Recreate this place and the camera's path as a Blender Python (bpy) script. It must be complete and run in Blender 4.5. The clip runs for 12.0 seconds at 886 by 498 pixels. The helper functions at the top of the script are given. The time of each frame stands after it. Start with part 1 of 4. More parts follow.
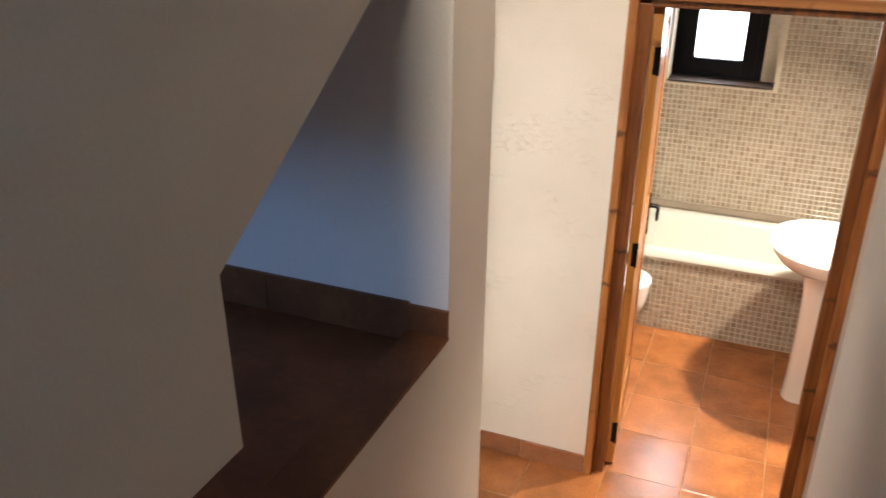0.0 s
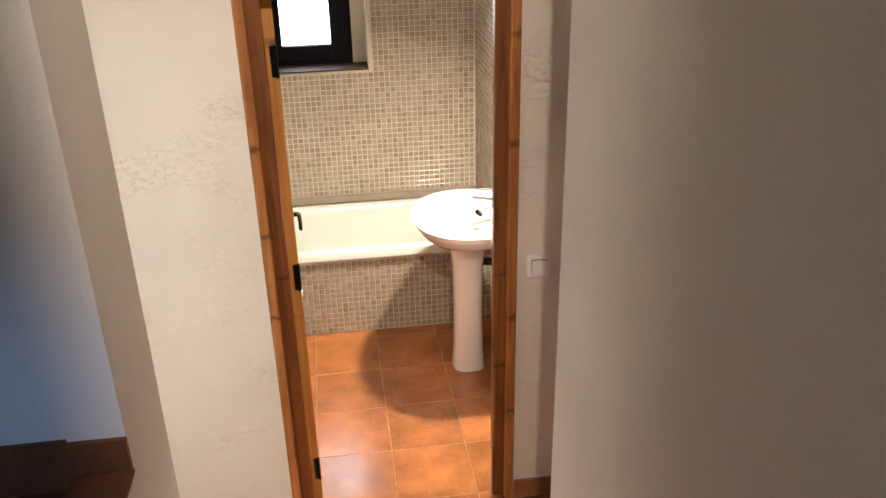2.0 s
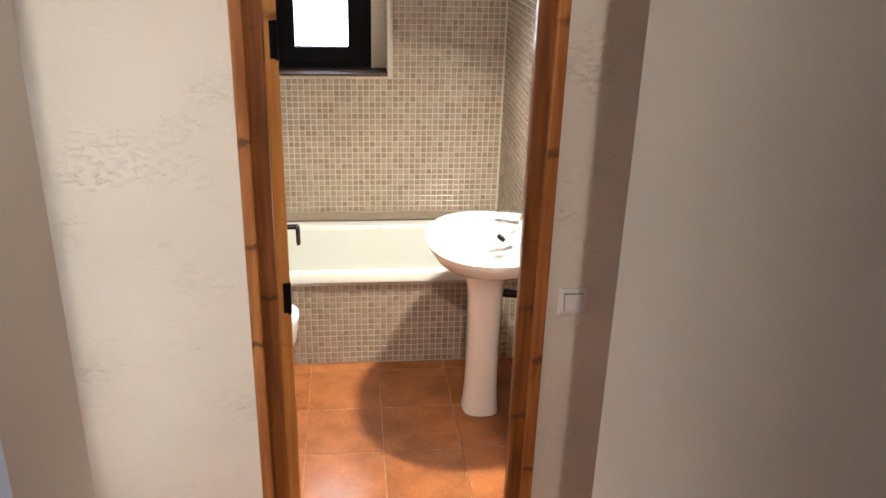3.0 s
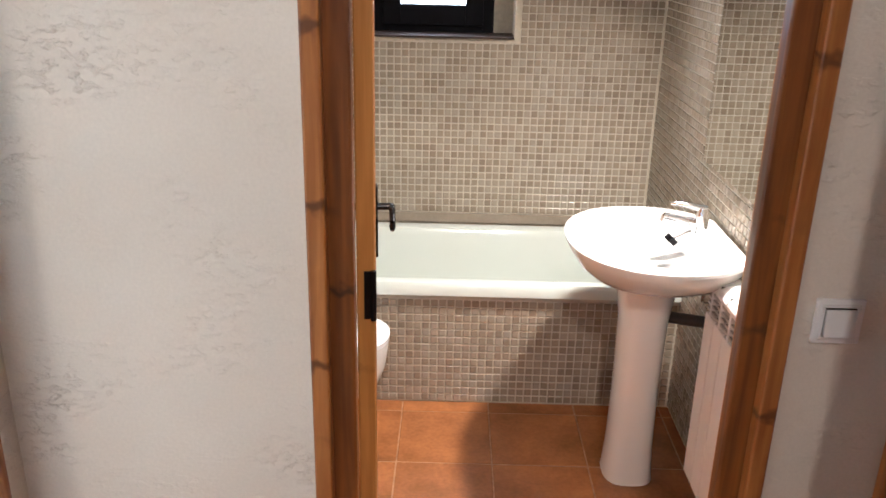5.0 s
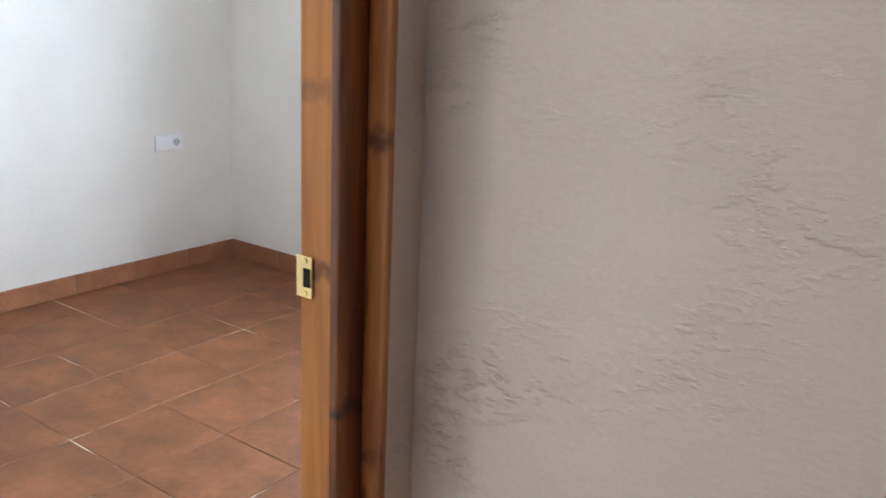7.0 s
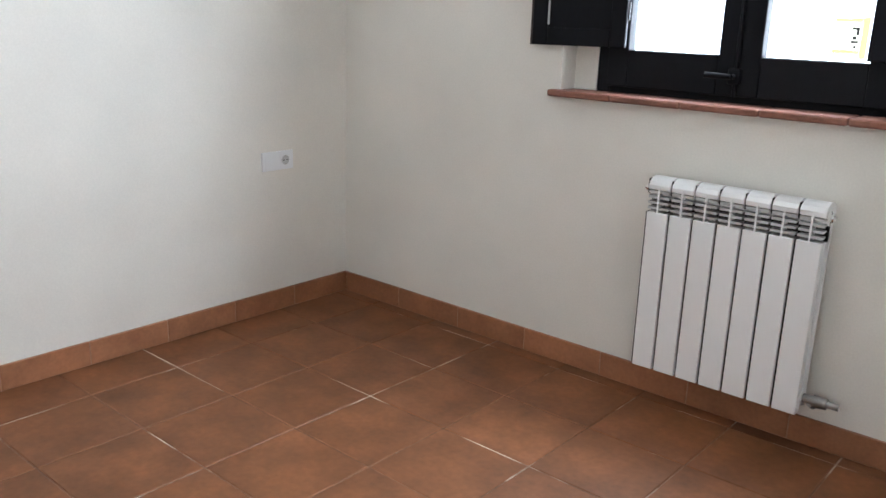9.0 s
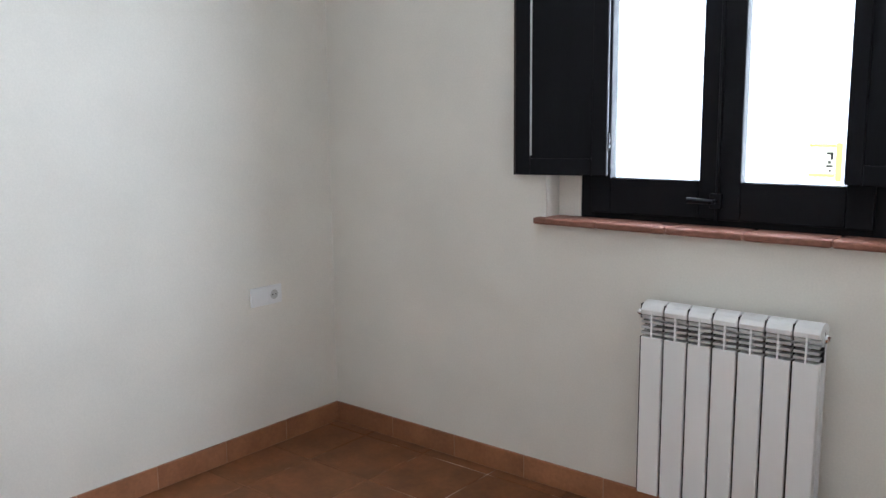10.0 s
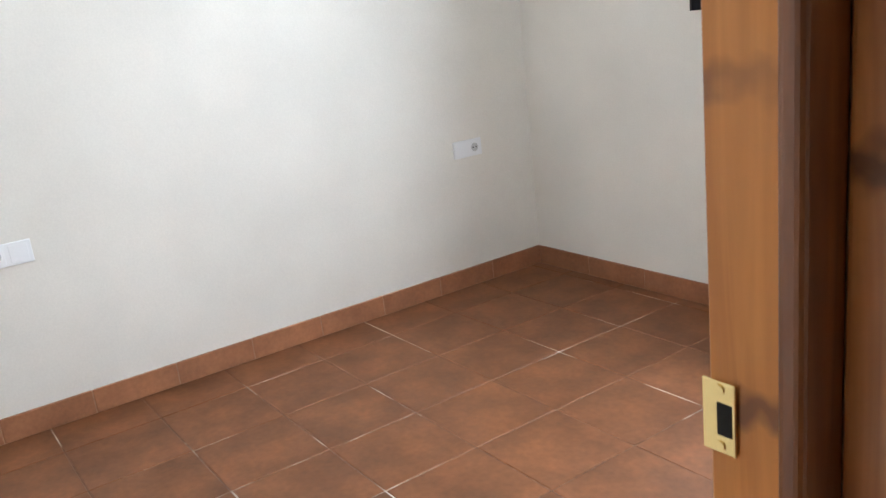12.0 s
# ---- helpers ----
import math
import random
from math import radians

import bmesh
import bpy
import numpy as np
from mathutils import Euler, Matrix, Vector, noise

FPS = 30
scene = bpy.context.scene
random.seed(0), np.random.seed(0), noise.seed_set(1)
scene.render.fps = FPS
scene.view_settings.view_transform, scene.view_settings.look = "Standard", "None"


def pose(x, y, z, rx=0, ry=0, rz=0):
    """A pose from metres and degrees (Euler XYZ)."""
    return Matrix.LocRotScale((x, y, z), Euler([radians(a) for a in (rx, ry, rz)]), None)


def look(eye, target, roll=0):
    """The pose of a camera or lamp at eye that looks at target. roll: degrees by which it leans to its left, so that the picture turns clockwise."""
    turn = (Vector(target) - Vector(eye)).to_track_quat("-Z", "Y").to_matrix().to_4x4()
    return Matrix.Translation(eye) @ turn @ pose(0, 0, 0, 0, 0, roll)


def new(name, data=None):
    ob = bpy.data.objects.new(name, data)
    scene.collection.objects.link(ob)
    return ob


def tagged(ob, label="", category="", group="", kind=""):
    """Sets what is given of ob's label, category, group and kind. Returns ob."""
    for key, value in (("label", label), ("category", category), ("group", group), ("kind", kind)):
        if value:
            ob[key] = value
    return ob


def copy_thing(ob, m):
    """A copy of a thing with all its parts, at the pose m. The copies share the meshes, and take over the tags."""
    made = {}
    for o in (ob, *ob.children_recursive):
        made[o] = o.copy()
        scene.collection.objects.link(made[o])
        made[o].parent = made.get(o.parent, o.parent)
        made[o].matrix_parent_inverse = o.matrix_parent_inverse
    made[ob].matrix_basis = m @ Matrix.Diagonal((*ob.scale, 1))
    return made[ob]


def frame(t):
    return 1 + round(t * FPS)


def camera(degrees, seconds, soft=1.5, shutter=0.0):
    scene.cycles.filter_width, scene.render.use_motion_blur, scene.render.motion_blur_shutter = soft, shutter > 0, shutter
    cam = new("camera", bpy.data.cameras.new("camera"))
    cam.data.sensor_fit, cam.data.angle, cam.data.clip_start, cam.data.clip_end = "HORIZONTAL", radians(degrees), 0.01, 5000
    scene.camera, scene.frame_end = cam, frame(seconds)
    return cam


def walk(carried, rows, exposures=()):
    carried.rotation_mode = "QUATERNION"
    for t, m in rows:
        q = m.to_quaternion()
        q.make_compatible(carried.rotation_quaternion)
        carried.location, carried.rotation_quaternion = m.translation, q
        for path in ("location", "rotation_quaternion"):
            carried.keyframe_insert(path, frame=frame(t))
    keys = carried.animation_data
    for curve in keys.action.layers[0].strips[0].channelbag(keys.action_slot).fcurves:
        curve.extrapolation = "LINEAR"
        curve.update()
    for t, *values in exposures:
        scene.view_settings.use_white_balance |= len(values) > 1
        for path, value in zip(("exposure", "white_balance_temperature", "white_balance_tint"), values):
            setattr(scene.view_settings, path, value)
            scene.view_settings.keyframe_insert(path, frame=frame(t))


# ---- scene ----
cam = camera(55.9, 12.0, shutter=0.15)
PATH = [
    (0, (0.521, -2.996, 2.401), (-0.159, -1.301, 1.585), 0.7),
    (0.5, (0.487, -2.986, 2.412), (0.169, -1.205, 1.56), -0.1),
    (1, (0.378, -2.83, 2.386), (0.219, -1.023, 1.544), -0.9),
    (1.5, (0.311, -2.721, 2.406), (0.417, -0.909, 1.567), -1.9),
    (2, (0.266, -2.603, 2.374), (0.506, -0.808, 1.526), -1.3),
    (2.5, (0.286, -2.376, 2.245), (0.495, -0.554, 1.448), 0.7),
    (3, (0.299, -2.204, 2.166), (0.515, -0.375, 1.386), 1.6),
    (3.2, (0.291, -2.114, 2.123), (0.512, -0.284, 1.346), 1.7),
    (4.8, (0.244, -1.464, 1.74), (0.279, 0.414, 1.054), 0.6),
    (5, (0.251, -1.385, 1.684), (0.237, 0.489, 0.986), 1.3),
    (5.5, (0.255, -1.233, 1.578), (0.075, 0.64, 0.902), 2.0),
    (6, (0.18, -1.07, 1.461), (-0.162, 0.806, 0.856), 2.9),
    (6.1, (0.166, -1.053, 1.448), (-0.236, 0.811, 0.843), 2.4),
    (6.5, (0.111, -0.944, 1.404), (-0.608, 0.807, 0.759), 2.1),
    (6.8, (0.072, -0.857, 1.341), (-0.919, 0.789, 0.785), 2.2),
    (7, (0.058, -0.849, 1.311), (-1.055, 0.726, 0.781), 2.6),
    (7.1, (0.025, -0.817, 1.298), (-1.148, 0.71, 0.76), 2.4),
    (7.5, (-0.119, -0.71, 1.21), (-1.508, 0.628, 0.682), 1.9),
    (7.7, (-0.176, -0.688, 1.208), (-1.64, 0.565, 0.675), 1.4),
    (9.3, (-0.717, -0.441, 1.297), (-1.928, 1.069, 0.793), 1.6),
    (9.5, (-0.731, -0.473, 1.312), (-1.941, 1.064, 0.896), 1.7),
    (10, (-0.705, -0.469, 1.388), (-1.954, 1.062, 1.08), -0.6),
    (10.5, (-0.668, -0.431, 1.345), (-1.969, 1.069, 1.108), -1.5),
    (11, (-0.585, -0.455, 1.378), (-2.083, 0.815, 1.003), -1.5),
    (11.5, (-0.443, -0.501, 1.363), (-2.059, 0.561, 0.853), -3.3),
    (12, (-0.332, -0.564, 1.282), (-1.933, 0.506, 0.739), -6.6),
]
walk(cam, [(t, look(eye, target, roll)) for t, eye, target, roll in PATH], ((0, -0.2, 6900, 10), (0.5, -0.5, 6900, 10), (1.0, -0.3, 6900, 10), (2.0, -0.35, 6900, 10), (2.5, -0.42, 6700, 10), (3.2, -0.45, 6350, 10), (4.8, -0.55, 5900, 10), (5.8, -0.75, 5950, 10), (6.5, -0.84, 5800, 10), (7.2, -1.15, 5950, 10), (7.7, -1.15, 6050, 10), (9.2, -1.5, 6250, 10), (9.6, -1.6, 6200, 10), (10.6, -1.82, 6150, 10), (11.2, -1.66, 6250, 10), (11.5, -1.62, 6150, 10), (12, -1.22, 6300, 10)))

# ---- world, light ----
world = bpy.data.worlds.new("sky_world")
scene.world = world
world.use_nodes = True
wn = world.node_tree.nodes
sky = wn.new("ShaderNodeTexSky")
sky.sky_type = "NISHITA"
sky.sun_disc = False
sky.sun_elevation = radians(48)
sky.sun_rotation = radians(129)
wn["Background"].inputs["Strength"].default_value = 0.14
world.node_tree.links.new(sky.outputs["Color"], wn["Background"].inputs["Color"])


def lamp(name, kind, m, energy, color, **values):
    data = bpy.data.lights.new(name, kind)
    data.energy, data.color = energy, color
    for key, value in values.items():
        if key == "size":
            data.size = value
        elif key == "size_y":
            data.shape = "RECTANGLE"
            data.size_y = value
        elif key == "radius":
            data.shadow_soft_size = value
        elif key == "spot":
            data.spot_size, data.spot_blend = radians(value), 0.35
        elif key == "spread":
            data.spread = radians(value)
        elif key == "angle":
            data.angle = radians(value)
    ob = new(name, data)
    ob.matrix_world = m
    return ob


lamp("sun", "SUN", look((0, 0, 0), (-0.62, 0.5, -0.9)), 4.0, (1.0, 0.95, 0.88), angle=0.5)
# ceiling spot over the stair, mirror lamp in the bathroom, daylight in the bedroom and bathroom window openings
lamp("stair_spot", "SPOT", look((0.40, -2.68, 3.3), (0.30, 0.0, 0.7)), 285, (1.0, 0.86, 0.72), radius=0.045, spot=62)
lamp("bathroom_lamp", "AREA", look((1.03, 0.88, 2.05), (0.55, 0.85, 0)), 52, (1.0, 0.89, 0.76), size=0.07, size_y=0.09, spread=130)
lamp("bedroom_daylight", "AREA", look((-1.725, 2.42, 1.485), (-1.85, 0.0, 1.15)), 470, (0.80, 0.90, 1.0), size=1.18, size_y=0.89)
lamp("bathroom_daylight", "AREA", look((0.2, 2.42, 1.71), (0.2, 0, 1.0)), 30, (0.80, 0.90, 1.0), size=0.58, size_y=0.80)
# Cool fill from an unseen opening, added to lift the dark stair walls.
lamp("stair_head_fill", "AREA", look((0.6, -4.38, 3.3), (-0.6, -2.0, 1.8)), 4.5, (0.45, 0.70, 1.0), size=0.28, size_y=0.6)
# Blue daylight that reaches the landing; its opening lies out of view.
lamp("stair_daylight", "AREA", look((-1.2, -4.38, 2.45), (-0.9, -1.2, 1.55)), 26, (0.22, 0.46, 1.0), size=0.7, size_y=0.8)

# ---- materials ----


def shader(name, color, rough=0.6, metal=0.0, grain=0.0, grain_scale=60.0, blotch=0.12, blotch_scale=3.0, bump=0.0, bump_scale=80.0, shift=0.0, coat=0.0, stretch=None, spec=0.5):
    """A surface with fine grain, broad blotches, relief and a shift of value from piece to piece."""
    m = bpy.data.materials.new(name)
    m.use_nodes = True
    t = m.node_tree
    n, link = t.nodes, t.links.new
    p = n["Principled BSDF"]
    p.inputs["Roughness"].default_value, p.inputs["Metallic"].default_value = rough, metal
    p.inputs["Coat Weight"].default_value = coat
    p.inputs["Coat Roughness"].default_value = 0.12
    p.inputs["Specular IOR Level"].default_value = spec
    co = n.new("ShaderNodeTexCoord")
    mp = n.new("ShaderNodeMapping")
    link(co.outputs["Object"], mp.inputs["Vector"])
    if stretch:
        mp.inputs["Scale"].default_value = stretch
    broad = n.new("ShaderNodeTexNoise")
    broad.inputs["Scale"].default_value, broad.inputs["Detail"].default_value = blotch_scale, 5
    fine = n.new("ShaderNodeTexNoise")
    fine.inputs["Scale"].default_value, fine.inputs["Detail"].default_value = grain_scale, 4
    info = n.new("ShaderNodeObjectInfo")
    if shift:
        add = n.new("ShaderNodeVectorMath")
        add.operation = "MULTIPLY_ADD"
        link(info.outputs["Random"], add.inputs[0])
        add.inputs[1].default_value = (37.0, 17.0, 53.0)
        link(mp.outputs["Vector"], add.inputs[2])
        source = add.outputs["Vector"]
    else:
        source = mp.outputs["Vector"]
    link(source, broad.inputs["Vector"])
    link(source, fine.inputs["Vector"])
    value = None
    for node, amount in ((broad.outputs["Fac"], blotch), (fine.outputs["Fac"], grain), (info.outputs["Random"], shift)):
        if not amount:
            continue
        r = n.new("ShaderNodeMapRange")
        r.inputs["From Min"].default_value, r.inputs["From Max"].default_value = (0.3, 0.7) if node != info.outputs["Random"] else (0.0, 1.0)
        r.inputs["To Min"].default_value, r.inputs["To Max"].default_value = 1 - amount, 1 + amount
        link(node, r.inputs["Value"])
        if value is None:
            value = r.outputs["Result"]
        else:
            mul = n.new("ShaderNodeMath")
            mul.operation = "MULTIPLY"
            link(value, mul.inputs[0])
            link(r.outputs["Result"], mul.inputs[1])
            value = mul.outputs["Value"]
    if value is None:
        p.inputs["Base Color"].default_value = (*color, 1)
    else:
        sc = n.new("ShaderNodeVectorMath")
        sc.operation = "SCALE"
        sc.inputs[0].default_value = color
        link(value, sc.inputs["Scale"])
        link(sc.outputs["Vector"], p.inputs["Base Color"])
    if bump:
        rel = n.new("ShaderNodeTexNoise")
        rel.inputs["Scale"].default_value, rel.inputs["Detail"].default_value = bump_scale, 6
        link(source, rel.inputs["Vector"])
        b = n.new("ShaderNodeBump")
        b.inputs["Strength"].default_value, b.inputs["Distance"].default_value = 1.0, bump
        link(rel.outputs["Fac"], b.inputs["Height"])
        link(b.outputs["Normal"], p.inputs["Normal"])
    return m


def wood(name, light, dark, knot, axis="Z", rough=0.4, coat=0.3):
    """Varnished pine: long grain bands along one axis, with dark knots."""
    m = bpy.data.materials.new(name)
    m.use_nodes = True
    t = m.node_tree
    n, link = t.nodes, t.links.new
    p = n["Principled BSDF"]
    p.inputs["Roughness"].default_value, p.inputs["Coat Weight"].default_value, p.inputs["Coat Roughness"].default_value = rough, coat, 0.2
    co, mp, info = n.new("ShaderNodeTexCoord"), n.new("ShaderNodeMapping"), n.new("ShaderNodeObjectInfo")
    add = n.new("ShaderNodeVectorMath")
    add.operation = "MULTIPLY_ADD"
    link(info.outputs["Random"], add.inputs[0])
    add.inputs[1].default_value = (11.0, 7.0, 13.0)
    link(co.outputs["Object"], add.inputs[2])
    link(add.outputs["Vector"], mp.inputs["Vector"])
    k = {"X": 0, "Y": 1, "Z": 2}[axis]
    mp.inputs["Scale"].default_value = [1.6 if i == k else 26.0 for i in range(3)]
    grain = n.new("ShaderNodeTexNoise")
    grain.inputs["Scale"].default_value, grain.inputs["Detail"].default_value, grain.inputs["Distortion"].default_value = 1.6, 6, 0.6
    link(mp.outputs["Vector"], grain.inputs["Vector"])
    sep = n.new("ShaderNodeSeparateXYZ")
    link(add.outputs["Vector"], sep.inputs["Vector"])
    wob = n.new("ShaderNodeTexNoise")
    wob.inputs["Scale"].default_value, wob.inputs["Detail"].default_value = 30.0, 2
    link(co.outputs["Object"], wob.inputs["Vector"])
    bend = n.new("ShaderNodeMath")
    bend.operation = "MULTIPLY_ADD"
    link(wob.outputs["Fac"], bend.inputs[0])
    bend.inputs[1].default_value = 0.06
    link(sep.outputs[axis], bend.inputs[2])
    vor = n.new("ShaderNodeTexVoronoi")
    vor.voronoi_dimensions = "1D"
    vor.inputs["Scale"].default_value = 3.1
    link(bend.outputs["Value"], vor.inputs["W"])
    ramp = n.new("ShaderNodeValToRGB")
    ramp.color_ramp.elements[0].position, ramp.color_ramp.elements[1].position = 0.33, 0.68
    ramp.color_ramp.elements[0].color, ramp.color_ramp.elements[1].color = (*dark, 1), (*light, 1)
    link(grain.outputs["Fac"], ramp.inputs["Fac"])
    kr = n.new("ShaderNodeMapRange")
    kr.inputs["From Min"].default_value, kr.inputs["From Max"].default_value = 0.010, 0.050
    kr.inputs["To Min"].default_value, kr.inputs["To Max"].default_value = 0.8, 0.0
    link(vor.outputs["Distance"], kr.inputs["Value"])
    gate = n.new("ShaderNodeTexNoise")
    gate.inputs["Scale"].default_value = 5.0
    link(add.outputs["Vector"], gate.inputs["Vector"])
    cut = n.new("ShaderNodeMapRange")
    cut.inputs["From Min"].default_value, cut.inputs["From Max"].default_value = 0.48, 0.60
    link(gate.outputs["Fac"], cut.inputs["Value"])
    both = n.new("ShaderNodeMath")
    both.operation = "MULTIPLY"
    link(kr.outputs["Result"], both.inputs[0])
    link(cut.outputs["Result"], both.inputs[1])
    mix = n.new("ShaderNodeMix")
    mix.data_type = "RGBA"
    link(both.outputs["Value"], mix.inputs["Factor"])
    link(ramp.outputs["Color"], mix.inputs[6])
    mix.inputs[7].default_value = (*knot, 1)
    link(mix.outputs[2], p.inputs["Base Color"])
    b = n.new("ShaderNodeBump")
    b.inputs["Strength"].default_value, b.inputs["Distance"].default_value = 0.4, 0.001
    link(grain.outputs["Fac"], b.inputs["Height"])
    link(b.outputs["Normal"], p.inputs["Normal"])
    return m


def island(name, colors, rough, rand_object=False, coat=0.0):
    """Small glazed pieces, each of its own shade out of a few."""
    m = bpy.data.materials.new(name)
    m.use_nodes = True
    n, link = m.node_tree.nodes, m.node_tree.links.new
    p = n["Principled BSDF"]
    p.inputs["Roughness"].default_value, p.inputs["Coat Weight"].default_value, p.inputs["Coat Roughness"].default_value = rough, coat, 0.08
    ramp = n.new("ShaderNodeValToRGB")
    ramp.color_ramp.interpolation = "CONSTANT"
    els = ramp.color_ramp.elements
    while len(els) < len(colors):
        els.new(0.5)
    for i, c in enumerate(colors):
        els[i].position, els[i].color = i / len(colors), (*c, 1)
    src = n.new("ShaderNodeObjectInfo").outputs["Random"] if rand_object else n.new("ShaderNodeNewGeometry").outputs["Random Per Island"]
    link(src, ramp.inputs["Fac"])
    nz = n.new("ShaderNodeTexNoise")
    nz.inputs["Scale"].default_value, nz.inputs["Detail"].default_value = 45.0, 4
    co = n.new("ShaderNodeTexCoord")
    link(co.outputs["Object"], nz.inputs["Vector"])
    r = n.new("ShaderNodeMapRange")
    r.inputs["To Min"].default_value, r.inputs["To Max"].default_value = 0.8, 1.2
    link(nz.outputs["Fac"], r.inputs["Value"])
    sc = n.new("ShaderNodeVectorMath")
    sc.operation = "SCALE"
    link(ramp.outputs["Color"], sc.inputs[0])
    link(r.outputs["Result"], sc.inputs["Scale"])
    link(sc.outputs["Vector"], p.inputs["Base Color"])
    return m


def trowelled(name, color, ridge, wave):
    """Hand-trowelled plaster: smooth swells with patches of torn ridges in between."""
    m = shader(name, color, 0.9, grain=0.03, grain_scale=150, blotch=0.05, blotch_scale=2.2, spec=0.2)
    n, link = m.node_tree.nodes, m.node_tree.links.new
    co, mp = n.new("ShaderNodeTexCoord"), n.new("ShaderNodeMapping")
    mp.inputs["Scale"].default_value = (0.55, 0.55, 1.0)
    link(co.outputs["Object"], mp.inputs["Vector"])
    def noise(scale, detail, rough=0.5):
        t = n.new("ShaderNodeTexNoise")
        t.inputs["Scale"].default_value, t.inputs["Detail"].default_value, t.inputs["Roughness"].default_value = scale, detail, rough
        link(mp.outputs["Vector"], t.inputs["Vector"])
        return t.outputs["Fac"]
    def span(source, lo, hi, a, b):
        r = n.new("ShaderNodeMapRange")
        for key, v in (("From Min", lo), ("From Max", hi), ("To Min", a), ("To Max", b)):
            r.inputs[key].default_value = v
        link(source, r.inputs["Value"])
        return r.outputs["Result"]
    def both(kind, p, q):
        k = n.new("ShaderNodeMath")
        k.operation = kind
        link(p, k.inputs[0])
        link(q, k.inputs[1])
        return k.outputs["Value"]
    patch = span(noise(5.0, 3), 0.50, 0.66, 0.06, 1.0)
    torn = span(noise(62.0, 5, 0.6), 0.50, 0.66, 0.0, ridge)
    swell = span(noise(7.0, 3), 0.3, 0.7, 0.0, wave)
    fine = span(noise(150.0, 3), 0.3, 0.7, 0.0, ridge * 0.10)
    height = both("ADD", both("ADD", both("MULTIPLY", patch, torn), swell), fine)
    b = n.new("ShaderNodeBump")
    b.inputs["Strength"].default_value, b.inputs["Distance"].default_value = 1.0, 1.0
    link(height, b.inputs["Height"])
    link(b.outputs["Normal"], n["Principled BSDF"].inputs["Normal"])
    return m


PLASTER = trowelled("rough_plaster", (0.76, 0.715, 0.645), 0.0034, 0.0028)
PAINT = trowelled("wall_paint", (0.78, 0.745, 0.69), 0.00012, 0.0012)
CEILING = shader("ceiling_paint", (0.82, 0.81, 0.78), 0.9, blotch=0.03, bump=0.001)
GROUT = shader("floor_grout", (0.15, 0.075, 0.045), 0.95, grain=0.3, grain_scale=40, blotch=0.3, blotch_scale=4.0)
gn, gl = GROUT.node_tree.nodes, GROUT.node_tree.links.new
lime = gn.new("ShaderNodeTexNoise")
lime.inputs["Scale"].default_value, lime.inputs["Detail"].default_value = 3.2, 7
lime_co = gn.new("ShaderNodeTexCoord")
gl(lime_co.outputs["Object"], lime.inputs["Vector"])
lime_cut = gn.new("ShaderNodeMapRange")
lime_cut.inputs["From Min"].default_value, lime_cut.inputs["From Max"].default_value = 0.54, 0.66
gl(lime.outputs["Fac"], lime_cut.inputs["Value"])
lime_mix = gn.new("ShaderNodeMix")
lime_mix.data_type = "RGBA"
gl(lime_cut.outputs["Result"], lime_mix.inputs["Factor"])
gl(gn["Principled BSDF"].inputs["Base Color"].links[0].from_socket, lime_mix.inputs[6])
lime_mix.inputs[7].default_value = (0.62, 0.55, 0.48, 1)
gl(lime_mix.outputs[2], gn["Principled BSDF"].inputs["Base Color"])
GROUT_ORANGE = shader("orange_floor_grout", (0.36, 0.17, 0.08), 0.95, grain=0.2, grain_scale=40, blotch=0.25, blotch_scale=5.0)
TERRA = shader("orange_terracotta_tile", (0.33, 0.122, 0.042), 0.19, grain=0.10, grain_scale=70, blotch=0.30, blotch_scale=5.5, bump=0.0012, bump_scale=16, shift=0.12, spec=0.45)
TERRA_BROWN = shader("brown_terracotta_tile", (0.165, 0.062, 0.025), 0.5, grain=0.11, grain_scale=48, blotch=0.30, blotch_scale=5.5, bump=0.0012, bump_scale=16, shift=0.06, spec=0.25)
SKIRT = shader("terracotta_skirting", (0.30, 0.125, 0.06), 0.5, grain=0.1, grain_scale=70, blotch=0.2, blotch_scale=7, shift=0.12)
SKIRT_JOINT = shader("skirting_grout", (0.36, 0.21, 0.14), 0.95, grain=0.2)
PINE = wood("varnished_pine", (0.49, 0.205, 0.058), (0.25, 0.08, 0.02), (0.07, 0.022, 0.008))
PINE_LEVEL = wood("varnished_pine_level", (0.42, 0.185, 0.055), (0.25, 0.085, 0.022), (0.07, 0.022, 0.008), "X")
PINE_DARK = wood("dark_pine", (0.26, 0.088, 0.018), (0.105, 0.030, 0.007), (0.03, 0.012, 0.006))
PINE_PALE = wood("pale_pine_edge", (0.62, 0.30, 0.085), (0.45, 0.19, 0.045), (0.12, 0.04, 0.015))
PINE_JAMB = wood("honey_pine_jamb", (0.66, 0.27, 0.055), (0.46, 0.168, 0.028), (0.12, 0.04, 0.012), rough=0.5, coat=0.12)
MOSAIC = island("glazed_mosaic", [(0.36, 0.295, 0.225), (0.315, 0.255, 0.19), (0.40, 0.335, 0.26), (0.28, 0.22, 0.165), (0.38, 0.32, 0.255), (0.335, 0.27, 0.205)], 0.24)
MOSAIC_PIECE = island("glazed_mosaic_piece", [(0.36, 0.295, 0.225), (0.315, 0.255, 0.19), (0.40, 0.335, 0.26), (0.28, 0.22, 0.165), (0.38, 0.32, 0.255), (0.335, 0.27, 0.205)], 0.24, True)
MOSAIC_GROUT = shader("mosaic_grout", (0.58, 0.515, 0.42), 0.9, grain=0.08, blotch=0.08)
BORDER = shader("taupe_strip", (0.30, 0.245, 0.19), 0.35, grain=0.08, blotch=0.12, blotch_scale=9.0)
PORCELAIN = shader("white_porcelain", (0.80, 0.79, 0.765), 0.08, blotch=0.01, coat=0.4)
